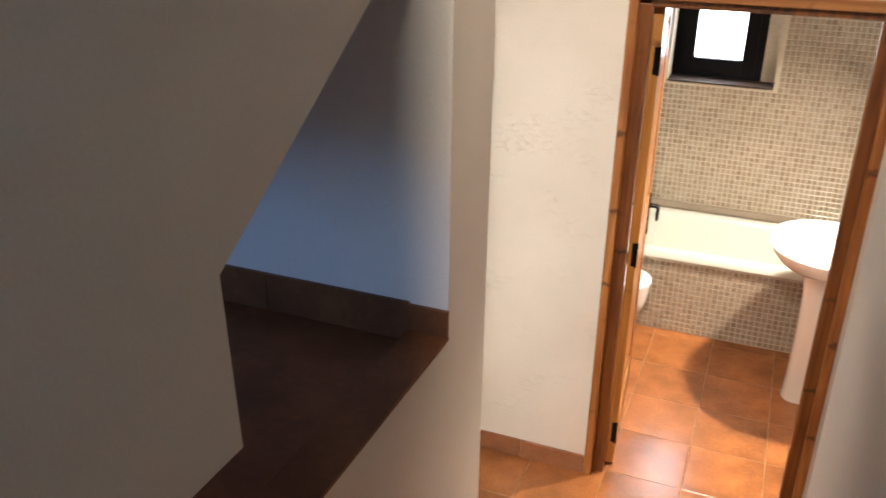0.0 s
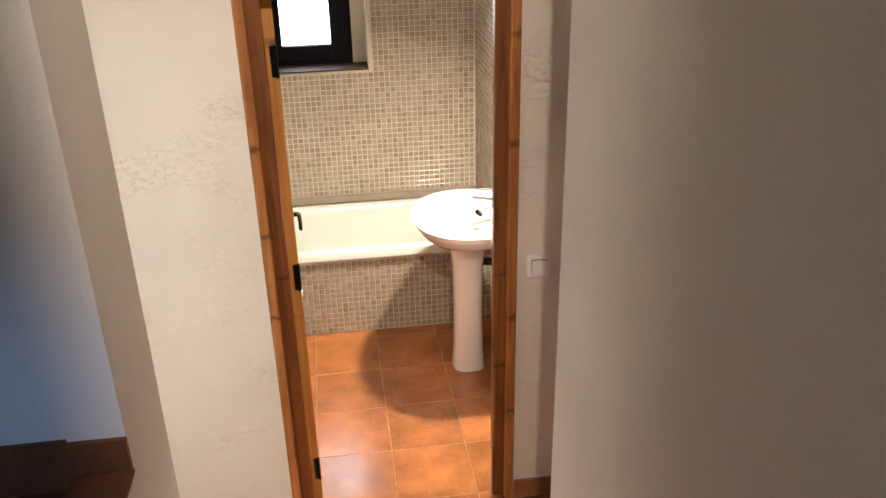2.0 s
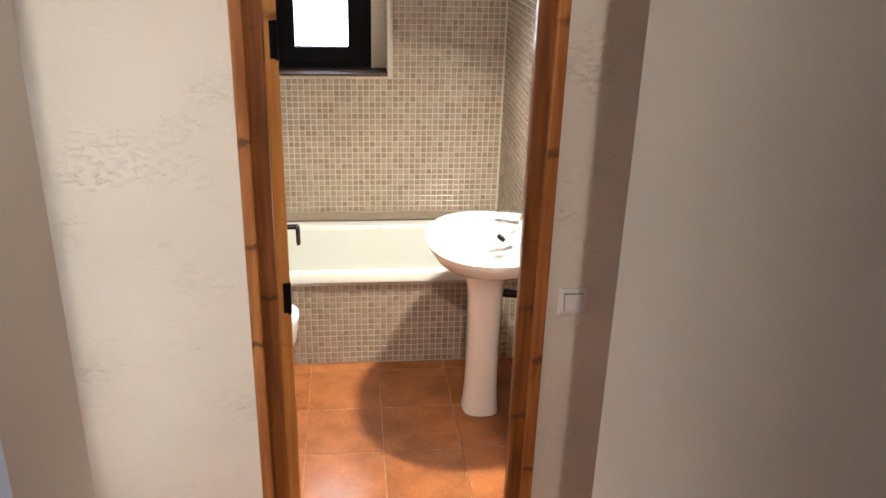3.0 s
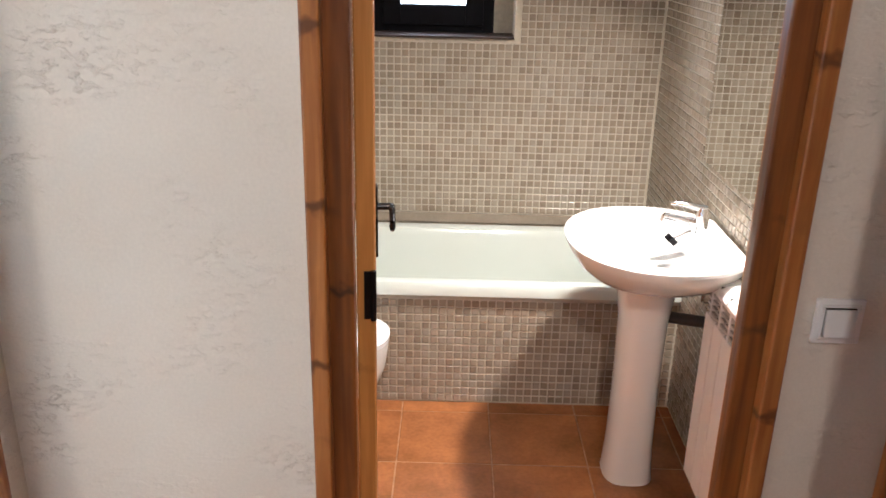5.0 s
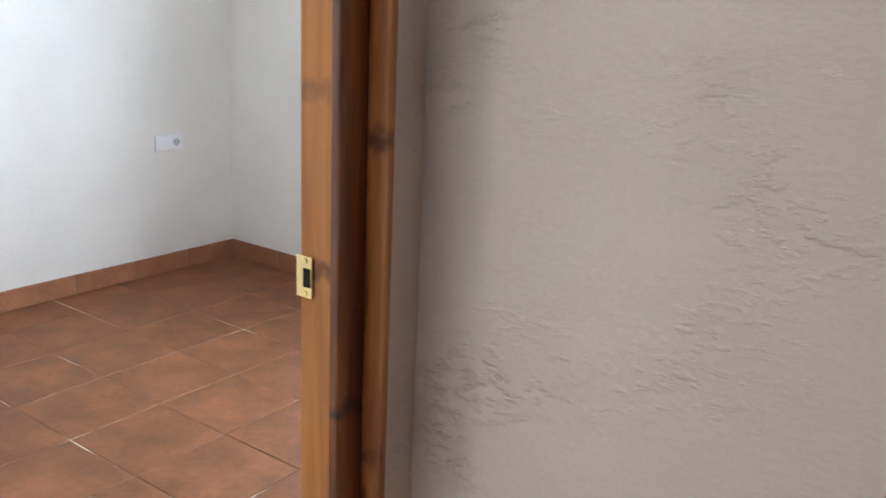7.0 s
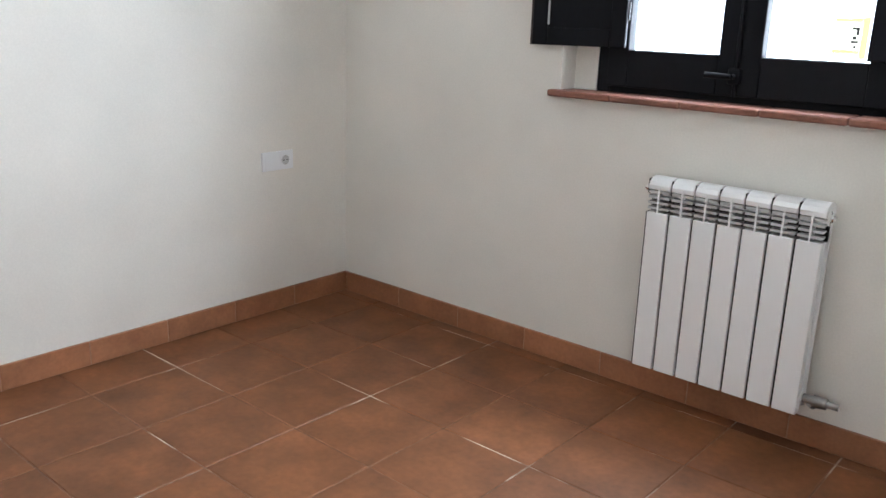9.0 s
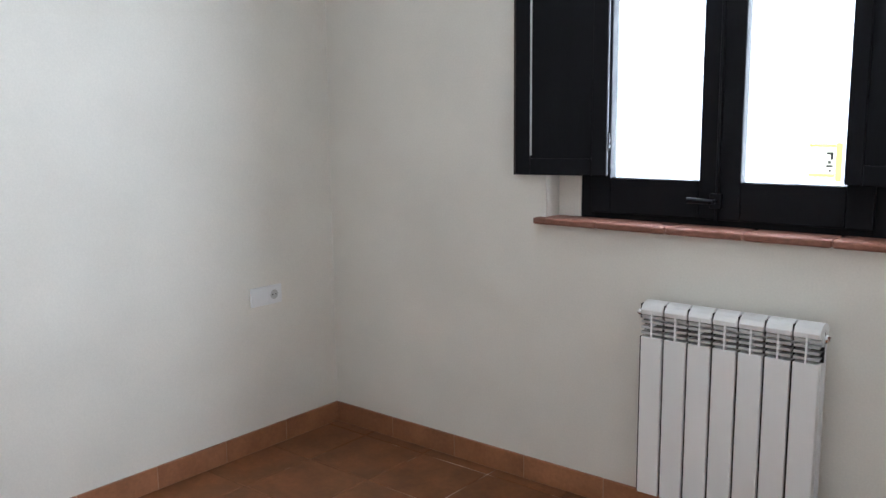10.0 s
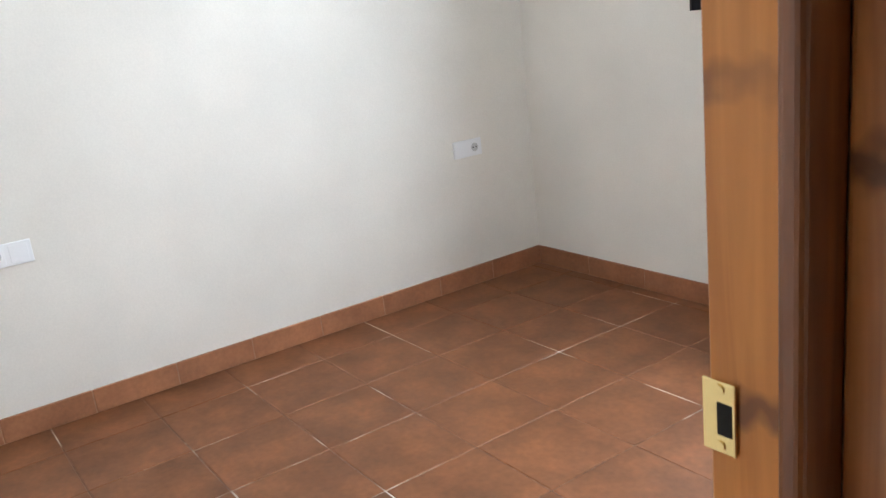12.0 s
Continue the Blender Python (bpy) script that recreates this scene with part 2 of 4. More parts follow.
ENAMEL = shader("white_enamel", (0.70, 0.735, 0.68), 0.10, blotch=0.015, coat=0.3)
CHROME = shader("chrome", (0.82, 0.83, 0.85), 0.08, 1.0, blotch=0.02)
BRASS = shader("polished_brass", (0.80, 0.62, 0.28), 0.22, 1.0, blotch=0.08)
BLACK_METAL = shader("black_metal", (0.014, 0.014, 0.016), 0.24, 0.6, blotch=0.1)
# Near-black for shade painted into holes and gaps, and for beam flaps.
VOID = shader("matt_shade_black", (0.01, 0.009, 0.008), 0.9, blotch=0.0)
WINDOW_PAINT = shader("near_black_window_paint", (0.006, 0.006, 0.008), 0.5, spec=0.10, grain=0.1, blotch=0.15, bump=0.0004, bump_scale=40, stretch=(6, 6, 0.6))
SHUTTER_EDGE = shader("dark_brown_shutter_edge", (0.035, 0.018, 0.012), 0.5, grain=0.2)
SILL = shader("red_clay_sill", (0.21, 0.083, 0.055), 0.6, grain=0.15, blotch=0.18, bump=0.001, bump_scale=40)
PLASTIC = shader("white_switch_plastic", (0.86, 0.865, 0.88), 0.28, blotch=0.01)
RADIATOR = shader("white_radiator_enamel", (0.88, 0.88, 0.885), 0.3, blotch=0.01)
FIN = shader("fin_shade_and_trim_grey", (0.55, 0.55, 0.55), 0.4, blotch=0.05)
PIPE = shader("dark_waste_pipe", (0.025, 0.02, 0.018), 0.4, blotch=0.15)
GRASS = shader("pale_gravel_ground", (0.42, 0.39, 0.33), 0.95, grain=0.3, grain_scale=20, blotch=0.2, blotch_scale=0.5)
RENDERED = shader("white_render", (0.82, 0.80, 0.76), 0.9, blotch=0.06, blotch_scale=0.8, bump=0.003, bump_scale=30)
LEAF = shader("grey_green_leaves", (0.07, 0.10, 0.045), 0.6, shift=0.2, blotch=0.3, blotch_scale=2)
BARK = shader("bark", (0.12, 0.09, 0.065), 0.9, grain=0.3, grain_scale=20)
YELLOW = shader("yellow_label_paper", (0.62, 0.56, 0.16), 0.6, blotch=0.03)
YELLOW.node_tree.nodes["Principled BSDF"].inputs["Transmission Weight"].default_value = 0.6
CLEAR_FILM = shader("pale_label_film", (0.80, 0.79, 0.60), 0.4, blotch=0.02)
CLEAR_FILM.node_tree.nodes["Principled BSDF"].inputs["Transmission Weight"].default_value = 0.85
VALVE = shader("dull_valve_metal", (0.26, 0.25, 0.24), 0.42, 0.8, blotch=0.25, blotch_scale=30)
INK = shader("dark_print", (0.03, 0.03, 0.03), 0.6, blotch=0.0)
SHADE = shader("opal_lamp_glass", (0.85, 0.83, 0.78), 0.3, blotch=0.01)

GLASS = bpy.data.materials.new("window_glass")
GLASS.use_nodes = True
gp = GLASS.node_tree.nodes["Principled BSDF"]
gp.inputs["Transmission Weight"].default_value, gp.inputs["Roughness"].default_value, gp.inputs["IOR"].default_value = 1.0, 0.0, 1.02
MIRROR = bpy.data.materials.new("mirror_silver")
MIRROR.use_nodes = True
gp = MIRROR.node_tree.nodes["Principled BSDF"]
gp.inputs["Metallic"].default_value, gp.inputs["Roughness"].default_value, gp.inputs["Base Color"].default_value = 1.0, 0.015, (0.88, 0.9, 0.89, 1)

# ---- shaping helpers ----


def box(bm, x0, x1, y0, y1, z0, z1, bevel=0.0, seg=1):
    made = bmesh.ops.create_cube(bm, size=1.0)
    vs = made["verts"]
    for v in vs:
        v.co = Vector((x0 + (v.co.x + 0.5) * (x1 - x0), y0 + (v.co.y + 0.5) * (y1 - y0), z0 + (v.co.z + 0.5) * (z1 - z0)))
    if bevel:
        es = list({e for v in vs for e in v.link_edges})
        bmesh.ops.bevel(bm, geom=es, offset=bevel, segments=seg, affect="EDGES", profile=0.5)
    return bm


def rod(bm, a, b, r, seg=14, r2=None):
    a, b = Vector(a), Vector(b)
    m = Matrix.Translation((a + b) / 2) @ (b - a).to_track_quat("Z", "Y").to_matrix().to_4x4()
    bmesh.ops.create_cone(bm, cap_ends=True, segments=seg, radius1=r, radius2=r if r2 is None else r2, depth=(b - a).length, matrix=m)
    return bm


def loft(bm, rings, close_top=True, close_bottom=True):
    """Skin closed rings of equal length, from the first to the last."""
    rows = [[bm.verts.new(p) for p in ring] for ring in rings]
    k = len(rows[0])
    for a, b in zip(rows, rows[1:]):
        for i in range(k):
            bm.faces.new((a[i], a[(i + 1) % k], b[(i + 1) % k], b[i]))
    if close_bottom:
        bm.faces.new(list(reversed(rows[0])))
    if close_top:
        bm.faces.new(rows[-1])
    return bm


def prism(bm, outline, axis, lo, hi):
    """A flat outline of (u, v) pushed out along x, y or z."""
    put = {"x": lambda u, v, w: (w, u, v), "y": lambda u, v, w: (u, w, v), "z": lambda u, v, w: (u, v, w)}[axis]
    a = [bm.verts.new(put(u, v, lo)) for u, v in outline]
    b = [bm.verts.new(put(u, v, hi)) for u, v in outline]
    k = len(a)
    bm.faces.new(a)
    bm.faces.new(list(reversed(b)))
    for i in range(k):
        bm.faces.new((a[i], b[i], b[(i + 1) % k], a[(i + 1) % k]))
    bmesh.ops.recalc_face_normals(bm, faces=bm.faces[:])
    return bm


def mesh_of(name, bm, material, smooth=False):
    bmesh.ops.recalc_face_normals(bm, faces=bm.faces[:])
    me = bpy.data.meshes.new(name)
    bm.to_mesh(me)
    bm.free()
    me.materials.append(material)
    if smooth:
        for f in me.polygons:
            f.use_smooth = True
        me.set_sharp_from_angle(angle=radians(38))
    return me


def part(name, bm, material, parent, label="", smooth=False):
    ob = new(name, mesh_of(name, bm, material, smooth))
    ob.parent = parent
    return tagged(ob, label)


def whole(name, bm, material, label, category, kind="", group="", smooth=False):
    return tagged(new(name, mesh_of(name, bm, material, smooth)), label, category, group, kind)


def base(name, place, label, category, kind="", group=""):
    ob = new(name)
    ob.location = place
    ob.empty_display_size = 0.05
    return tagged(ob, label, category, group, kind)


def structure(name, boxes, material, label, category):
    bm = bmesh.new()
    for b in boxes:
        box(bm, *b)
    return whole(name, bm, material, label, category, "structure")


def soften(bm, at_corner, width, seg):
    """Round the upright edges whose two ends are both at a corner."""
    es = [e for e in bm.edges if all(at_corner(v.co) for v in e.verts) and abs(e.verts[0].co.z - e.verts[1].co.z) > 0.5]
    bmesh.ops.bevel(bm, geom=es, offset=width, segments=seg, affect="EDGES", profile=0.5)


def in_place(ob, m):
    """Turn a thing that was built round the origin into its place."""
    ob.matrix_basis = m
    return ob


# ---- setting: shell of the rooms ----
TOP = 2.5
# bathroom door wall, with the door opening
structure("wall_north", [(-0.58, 0.0, 0.0, 0.10, 0, TOP), (0.877, 1.13, 0.0, 0.10, 0, TOP), (0.0, 0.877, 0.0, 0.10, 2.06, TOP)], PLASTER, "rough white plaster wall round the bathroom door", "wall")
# bedroom partition with its door opening
structure("wall_west", [(-0.69, -0.58, -0.07, 2.12, 0, TOP), (-0.69, -0.58, -1.04, -0.92, 0, TOP), (-0.69, -0.58, -0.92, -0.07, 2.06, TOP)], PLASTER, "rough white plaster partition with the bedroom doorway", "wall")
structure("wall_east", [(1.13, 1.24, 0.0, 2.12, 0, TOP), (1.105, 1.24, -0.82, -0.79, 0, TOP), (1.105, 1.24, -0.79, -0.003, 2.06, TOP)], PLASTER, "white plaster wall beside the bathroom", "wall")
# stair side walls
bm = bmesh.new()
box(bm, 0.787, 1.24, -4.4, -0.815, 0, 4.3)
soften(bm, lambda v: v.x < 0.8 and v.y > -0.82, 0.035, 6)
whole("stair_wall_east", bm, PAINT, "plain off-white stair wall with a rounded plaster end", "wall", "structure", smooth=True)
bm = bmesh.new()
prism(bm, [(-0.895, 0), (-0.895, 4.3), (-1.205, 4.3), (-1.205, 1.28), (-4.4, 1.28), (-4.4, 0)], "x", -0.29, -0.18)
soften(bm, lambda v: v.x > -0.2 and (v.y > -0.9 or abs(v.y + 1.205) < 0.001), 0.014, 3)
box(bm, -0.58, -0.29, -1.04, -0.9, 0, 4.3)
whole("stair_wall_west", bm, PAINT, "off-white stair wall with a low parapet beside the landing", "wall", "structure")
bm = bmesh.new()
prism(bm, [(-4.4, 1.56), (-2.10, 1.56), (-2.112, 1.872), (-1.215, 2.452), (-1.215, 4.3), (-4.4, 4.3)], "x", -0.29, -0.18)
whole("upper_flight_wall", bm, PAINT, "off-white wall of the upper flight with a sloping edge", "wall", "structure")
# Unseen slab, added to keep daylight off the upper landing wall.
bm = bmesh.new()
prism(bm, [(-2.11, 1.90), (-1.198, 2.49), (-1.198, 2.63), (-2.11, 2.05)], "x", -1.2, -0.293)
whole("upper_flight_soffit", bm, CEILING, "unseen sloping slab under the upper flight, added to shade the landing wall", "ceiling", "structure")
structure("landing_wall_north", [(-2.1, -0.29, -1.195, -1.105, 1.24, 4.3)], PAINT, "pale wall behind the landing in blue daylight", "wall")
structure("landing_wall_west", [(-2.2, -2.1, -4.4, -1.055, 1.24, 4.3)], PAINT, "plain off-white landing wall", "wall")
# Out of view; both openings are added to let the two lamps in.
structure("stair_wall_south", [(-2.2, -1.6, -4.5, -4.4, 0, 4.3), (-0.8, 0.44, -4.5, -4.4, 0, 4.3), (0.76, 1.24, -4.5, -4.4, 0, 4.3), (0.44, 0.76, -4.5, -4.4, 0, 2.95), (0.44, 0.76, -4.5, -4.4, 3.65, 4.3), (-1.6, -0.8, -4.5, -4.4, 0, 2.0), (-1.6, -0.8, -4.5, -4.4, 2.9, 4.3)], PAINT, "unseen end wall of the stair with two openings added for lamps", "wall")
structure("stair_ceiling", [(-2.2, 1.24, -4.5, -0.82, 4.3, 4.4), (-0.69, 1.24, -0.82, -0.74, TOP, 4.4)], CEILING, "plain white ceiling over the stair", "ceiling")
# bedroom and bathroom outer walls
structure("wall_bedroom_west", [(-3.565, -3.465, -1.10, 2.45, 0, TOP)], PAINT, "smooth off-white bedroom wall with sockets", "wall")
structure("wall_bedroom_south", [(-3.465, -0.58, -1.10, -1.04, 0, TOP)], PAINT, "plain off-white bedroom wall", "wall")
WX0, WX1, WZ0, WZ1 = -2.33, -1.12, 1.03, 2.15
structure("wall_bedroom_north", [(-3.465, WX0, 2.12, 2.45, 0, TOP), (WX1, -0.635, 2.12, 2.45, 0, TOP), (WX0, WX1, 2.12, 2.45, 0, WZ0 - 0.025), (WX0, WX1, 2.12, 2.45, WZ1, TOP)], PAINT, "smooth off-white window wall", "wall")
structure("window_reveal_west", [(WX0, -2.237, 2.212, 2.275, WZ0 - 0.025, WZ1)], PAINT, "off-white plaster strip beside the window", "trim")
structure("window_reveal_east", [(-1.21, WX1, 2.212, 2.275, WZ0 - 0.025, WZ1)], PAINT, "off-white plaster strip beside the window", "trim")
BX0, BX1, BZ0, BZ1 = -0.10, 0.497, 1.303, 2.12
structure("wall_bathroom_north", [(-0.635, BX0, 2.135, 2.45, 0, TOP), (BX1, 1.24, 2.135, 2.45, 0, TOP), (BX0, BX1, 2.135, 2.45, 0, BZ0), (BX0, BX1, 2.135, 2.45, BZ1, TOP)], MOSAIC_GROUT, "bathroom back wall under pale mosaic grout", "wall")
structure("ceiling", [(-3.465, -0.635, -1.04, 2.12, TOP, TOP + 0.1), (-0.635, 1.24, -0.74, 2.135, TOP, TOP + 0.1)], CEILING, "plain white ceiling", "ceiling")

# floors: a bed of grout, the tiles are laid at the end of the file
floor_hall = structure("floor_hall", [(-0.69, 1.24, -1.05, 2.135, -0.1, -0.0018)], GROUT_ORANGE, "terracotta tiled floor of hall and bathroom", "floor")
floor_bedroom = structure("floor_bedroom", [(-3.565, -0.69, -1.10, 2.12, -0.1, -0.0022)], GROUT, "terracotta tiled bedroom floor with pale joints", "floor")
# Landing pieces take the browner tile, which puts the dimness into their colour.
landing = structure("landing_floor", [(-2.1, -0.29, -4.4, -1.195, 1.14, 1.25)], TERRA_BROWN, "terracotta landing floor, browned for the dim landing light", "floor")
structure("landing_coping", [(-0.293, -0.176, -4.4, -1.208, 1.28, 1.29)], TERRA_BROWN, "terracotta coping on the parapet, browned for the dim landing light", "trim")
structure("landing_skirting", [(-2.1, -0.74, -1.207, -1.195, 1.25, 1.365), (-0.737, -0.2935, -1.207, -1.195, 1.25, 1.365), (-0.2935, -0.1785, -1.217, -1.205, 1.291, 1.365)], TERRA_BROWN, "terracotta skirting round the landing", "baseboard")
structure("upper_steps", [(-2.1, -0.30, -2.42, -2.12, 1.25, 1.42), (-2.1, -0.30, -4.4, -2.42, 1.25, 1.58)], TERRA, "terracotta steps to the upper flight", "stairs")
# stair down to the hall
stair = base("staircase", (0.31, -1.0, 0), "terracotta stair between plastered walls", "stairs", "structure")
for i in range(7):
    bm = bmesh.new()
    y1 = -1.0 - 0.3 * i
    box(bm, -0.18, 0.787, -4.4 if i == 6 else y1 - 0.32, y1, 0.178 * i, 0.178 * (i + 1), 0.006)
    ob = part("step", bm, TERRA, stair)
    ob.matrix_parent_inverse = Matrix.Translation((-0.31, 1.0, 0))


# ---- doorways ----
def casing(name, label, m, width, head, depth, w, jamb, stop):
    """Door frame round the origin: the opening spans x 0..width at the hall face y = 0, the wall goes back to y = depth.
    A thin trim of width w covers the plaster edge; the solid frame reaches in to jamb, with a stop on the hall side."""
    top = base(name, (0, 0, 0), label, "door frame", "structure")
    lip, set_back = 0.012, 0.024
    for a in (1, -1):
        def across(p, q):
            return (p, q) if a == 1 else (width - q, width - p)
        for y0, y1, wide in ((-0.012, set_back, w), (depth - 0.004, depth + 0.012, jamb * 0.4)):
            bm = bmesh.new()
            box(bm, *across(0.0, wide), y0, y1, 0, head, 0.005, 3)
            part("trim", bm, PINE, top, "orange pine trim")
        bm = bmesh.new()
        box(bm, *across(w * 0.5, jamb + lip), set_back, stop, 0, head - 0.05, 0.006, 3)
        part("door_stop", bm, PINE_DARK, top, "dark pine door stop")
        bm = bmesh.new()
        box(bm, *across(0.004, jamb), stop - 0.004, depth - 0.006, 0, head - 0.04, 0.003, 1)
        part("jamb", bm, PINE_JAMB, top, "honey pine jamb")
    bm = bmesh.new()
    box(bm, 0.0, width, -0.011, set_back, head - w, head + 0.004, 0.004, 2)
    part("head_trim", bm, PINE_LEVEL, top)
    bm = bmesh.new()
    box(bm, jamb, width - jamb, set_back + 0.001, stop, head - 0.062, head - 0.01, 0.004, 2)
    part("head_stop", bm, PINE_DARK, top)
    bm = bmesh.new()
    box(bm, jamb, width - jamb, stop, depth - 0.006, head - 0.05, head - 0.006)
    part("head_jamb", bm, PINE_LEVEL, top)
    bm = bmesh.new()
    box(bm, 0.0, width, depth - 0.003, depth + 0.011, head - 0.045, head + 0.004, 0.004, 2)
    part("head_trim", bm, PINE_LEVEL, top)
    in_place(top, m)
    return top


bath_frame = casing("door_frame_bathroom", "knotty pine door frame of the bathroom", pose(0, 0, 0), 0.877, 2.06, 0.10, 0.034, 0.067, 0.062)
bed_frame = casing("door_frame_bedroom", "knotty pine door frame of the bedroom", pose(-0.58, -0.92, 0, 0, 0, 90), 0.85, 2.06, 0.11, 0.013, 0.046, 0.043)
east_frame = casing("door_frame_east", "knotty pine door frame beside the light switch", pose(1.105, -0.003, 0, 0, 0, -90), 0.787, 2.06, 0.11, 0.034, 0.067, 0.062)


def door_leaf(name, label, m, width, height, pale):
    """A panelled pine leaf, hinged at the origin, that reaches along +x with its faces at y 0 and 0.036."""
    top = base(name, (0, 0, 0), label, "door")
    t = 0.036
    mats = PINE
    for x0, x1 in ((0, 0.10), (width - 0.10, width)):
        bm = bmesh.new()
        box(bm, x0, x1, 0, t, 0.008, height, 0.003, 1)
        part("stile", bm, PINE_PALE if x0 == 0 and pale else mats, top)
    for z0, z1 in ((0.008, 0.20), (0.92, 1.06), (height - 0.11, height)):
        bm = bmesh.new()
        box(bm, 0.10, width - 0.10, 0.001, t - 0.001, z0, z1, 0.003, 1)
        part("rail", bm, mats, top)
    for z0, z1 in ((0.20, 0.92), (1.06, height - 0.11)):
        bm = bmesh.new()
        box(bm, 0.10, width - 0.10, 0.010, t - 0.010, z0, z1)
        box(bm, 0.14, width - 0.14, 0.005, t - 0.005, z0 + 0.04, z1 - 0.04, 0.005, 1)
        part("panel", bm, mats, top)
    for y, s in ((0.0, -1), (t, 1)):
        bm = bmesh.new()
        box(bm, width - 0.085, width - 0.045, min(y, y + s * 0.006), max(y, y + s * 0.006), 0.86, 1.06, 0.002)
        plate = part("handle_plate", bm, BLACK_METAL, top, "black handle plate")
        bm = bmesh.new()
        rod(bm, (width - 0.065, y, 1.0), (width - 0.065, y + s * 0.045, 1.0), 0.010)
        run = [(0.065, 1.0), (0.085, 1.004), (0.115, 1.005), (0.140, 0.998), (0.155, 0.984), (0.157, 0.971), (0.149, 0.964), (0.140, 0.968)]
        for k, (p, q) in enumerate(zip(run, run[1:])):
            rod(bm, (width - p[0], y + s * 0.044, p[1]), (width - q[0], y + s * 0.044, q[1]), 0.0095 - 0.0004 * k, 12, 0.0091 - 0.0004 * k)
        bmesh.ops.create_uvsphere(bm, u_segments=10, v_segments=6, radius=0.009, matrix=Matrix.Translation((width - 0.139, y + s * 0.044, 0.969)))
        part("lever", bm, BLACK_METAL, top, "black curved lever handle", True)
    for z in (0.175, 1.032, 1.80):
        bm = bmesh.new()
        box(bm, -0.0025, 0.001, 0.010, 0.022, z - 0.05, z + 0.05)
        rod(bm, (-0.004, 0.004, z - 0.052), (-0.004, 0.004, z + 0.052), 0.006, 10)
        part("hinge", bm, BLACK_METAL, top, "black steel hinge")
    in_place(top, m)
    return top


# the leaf swings a little past square into the bathroom
door_leaf("door_bathroom", "knotty pine bathroom door standing wide open", pose(0.111, 0.100, 0, 0, 0, 95.2), 0.735, 2.0, True)
door_leaf("door_east", "knotty pine door closed in its frame", pose(1.168, -0.072, 0, 0, 0, -90), 0.649, 1.99, False)

# brass strike in the bedroom jamb
strike = base("strike_plate", (-0.672, -0.1165, 0.986), "brass strike plate let into the bedroom door jamb", "strike plate")
bm = bmesh.new()
box(bm, -0.015, 0.013, -0.003, -0.0005, -0.028, 0.028, 0.0008)
part("plate", bm, BRASS, strike)
bm = bmesh.new()
box(bm, -0.002, 0.010, -0.0036, -0.0026, -0.013, 0.012)
part("latch_hole", bm, VOID, strike, "dark latch hole")
for z in (-0.022, 0.022):
    bm = bmesh.new()
    rod(bm, (0.0, -0.003, z), (0.0, -0.0042, z), 0.004, 10)
    part("screw", bm, BRASS, strike)

# ---- hall ----
switch = base("light_switch", (0.957, 0, 1.05), "white square rocker light switch on rough plaster", "light switch")
bm = bmesh.new()
box(bm, -0.044, 0.044, -0.009, 0, -0.044, 0.044, 0.003, 2)
part("plate", bm, PLASTIC, switch)
bm = bmesh.new()
for b in ((-0.034, 0.034, 0.029, 0.034), (-0.034, 0.034, -0.034, -0.029), (-0.034, -0.029, -0.029, 0.029), (0.029, 0.034, -0.029, 0.029)):
    box(bm, b[0], b[1], -0.014, -0.009, b[2], b[3], 0.001)
part("inner_frame", bm, PLASTIC, switch)
# Black sheet that paints the shadow line round the rocker.
bm = bmesh.new()
box(bm, -0.0285, 0.0285, -0.0095, -0.009, -0.0285, 0.0285)
part("gap", bm, VOID, switch, "black backing for the shade in the rocker gap")
bm = bmesh.new()
prism(bm, [(-0.0095, -0.0265), (-0.0095, 0.0245), (-0.0125, 0.0245), (-0.019, -0.0265)], "x", -0.0265, 0.0265)
part("rocker", bm, PLASTIC, switch)

# Fixture out of view; its body is added round the inferred stair lamp.
spot = base("wall_spotlight", (0.787, -2.76, 3.35), "white spotlight on an arm from the stair wall", "spotlight")
bm = bmesh.new()
rod(bm, (0.004, 0, 0), (-0.03, 0, 0), 0.05, 20)
part("mount", bm, PLASTIC, spot)
bm = bmesh.new()
rod(bm, (-0.03, 0, 0), (-0.44, 0, 0.0), 0.008, 10)
part("arm", bm, CHROME, spot)
bm = bmesh.new()
rod(bm, (-0.387, 0.02, -0.02), (-0.387, -0.06, 0.0), 0.05, 18)
part("lamp_head", bm, PLASTIC, spot)
# unseen flaps, added to keep the beam between the stair walls
for near, far in ((-0.445, -0.500), (-0.335, -0.322)):
    bm = bmesh.new()
    prism(bm, [(near, 0.02), (far, 0.38), (far + 0.003, 0.38), (near + 0.003, 0.02)], "z", -0.62, 0.05)
    part("barn_door", bm, VOID, spot, "unseen black flap added to cut the beam")


# ---- bathroom ----
def oval(cx, cy, rx, ry, z, k=40, power=2.0, flat=None):
    ring = []
    for i in range(k):
        a = 2 * math.pi * i / k
        c, s = math.cos(a), math.sin(a)
        x = cx + rx * math.copysign(abs(c) ** (2 / power), c)
        y = cy + ry * math.copysign(abs(s) ** (2 / power), s)
        ring.append((x if flat is None else min(x, flat), y, z))
    return ring


basin = base("washbasin", (0.86, 1.0, 0), "white porcelain pedestal washbasin against the mosaic wall", "washbasin")
bm = bmesh.new()
cx, cy, fl = 0.03, 0.0, 0.235
outer = [(0.10, 0.10, 0.672), (0.15, 0.145, 0.680), (0.205, 0.205, 0.705), (0.240, 0.258, 0.752), (0.262, 0.297, 0.805), (0.272, 0.312, 0.838), (0.271, 0.311, 0.850), (0.262, 0.302, 0.856)]
rings = [oval(cx - 0.02 * i / 7, cy, rx, ry, 0.85 - (0.85 - z) * 0.74, 48, 2.2, fl) for i, (rx, ry, z) in enumerate(outer)]
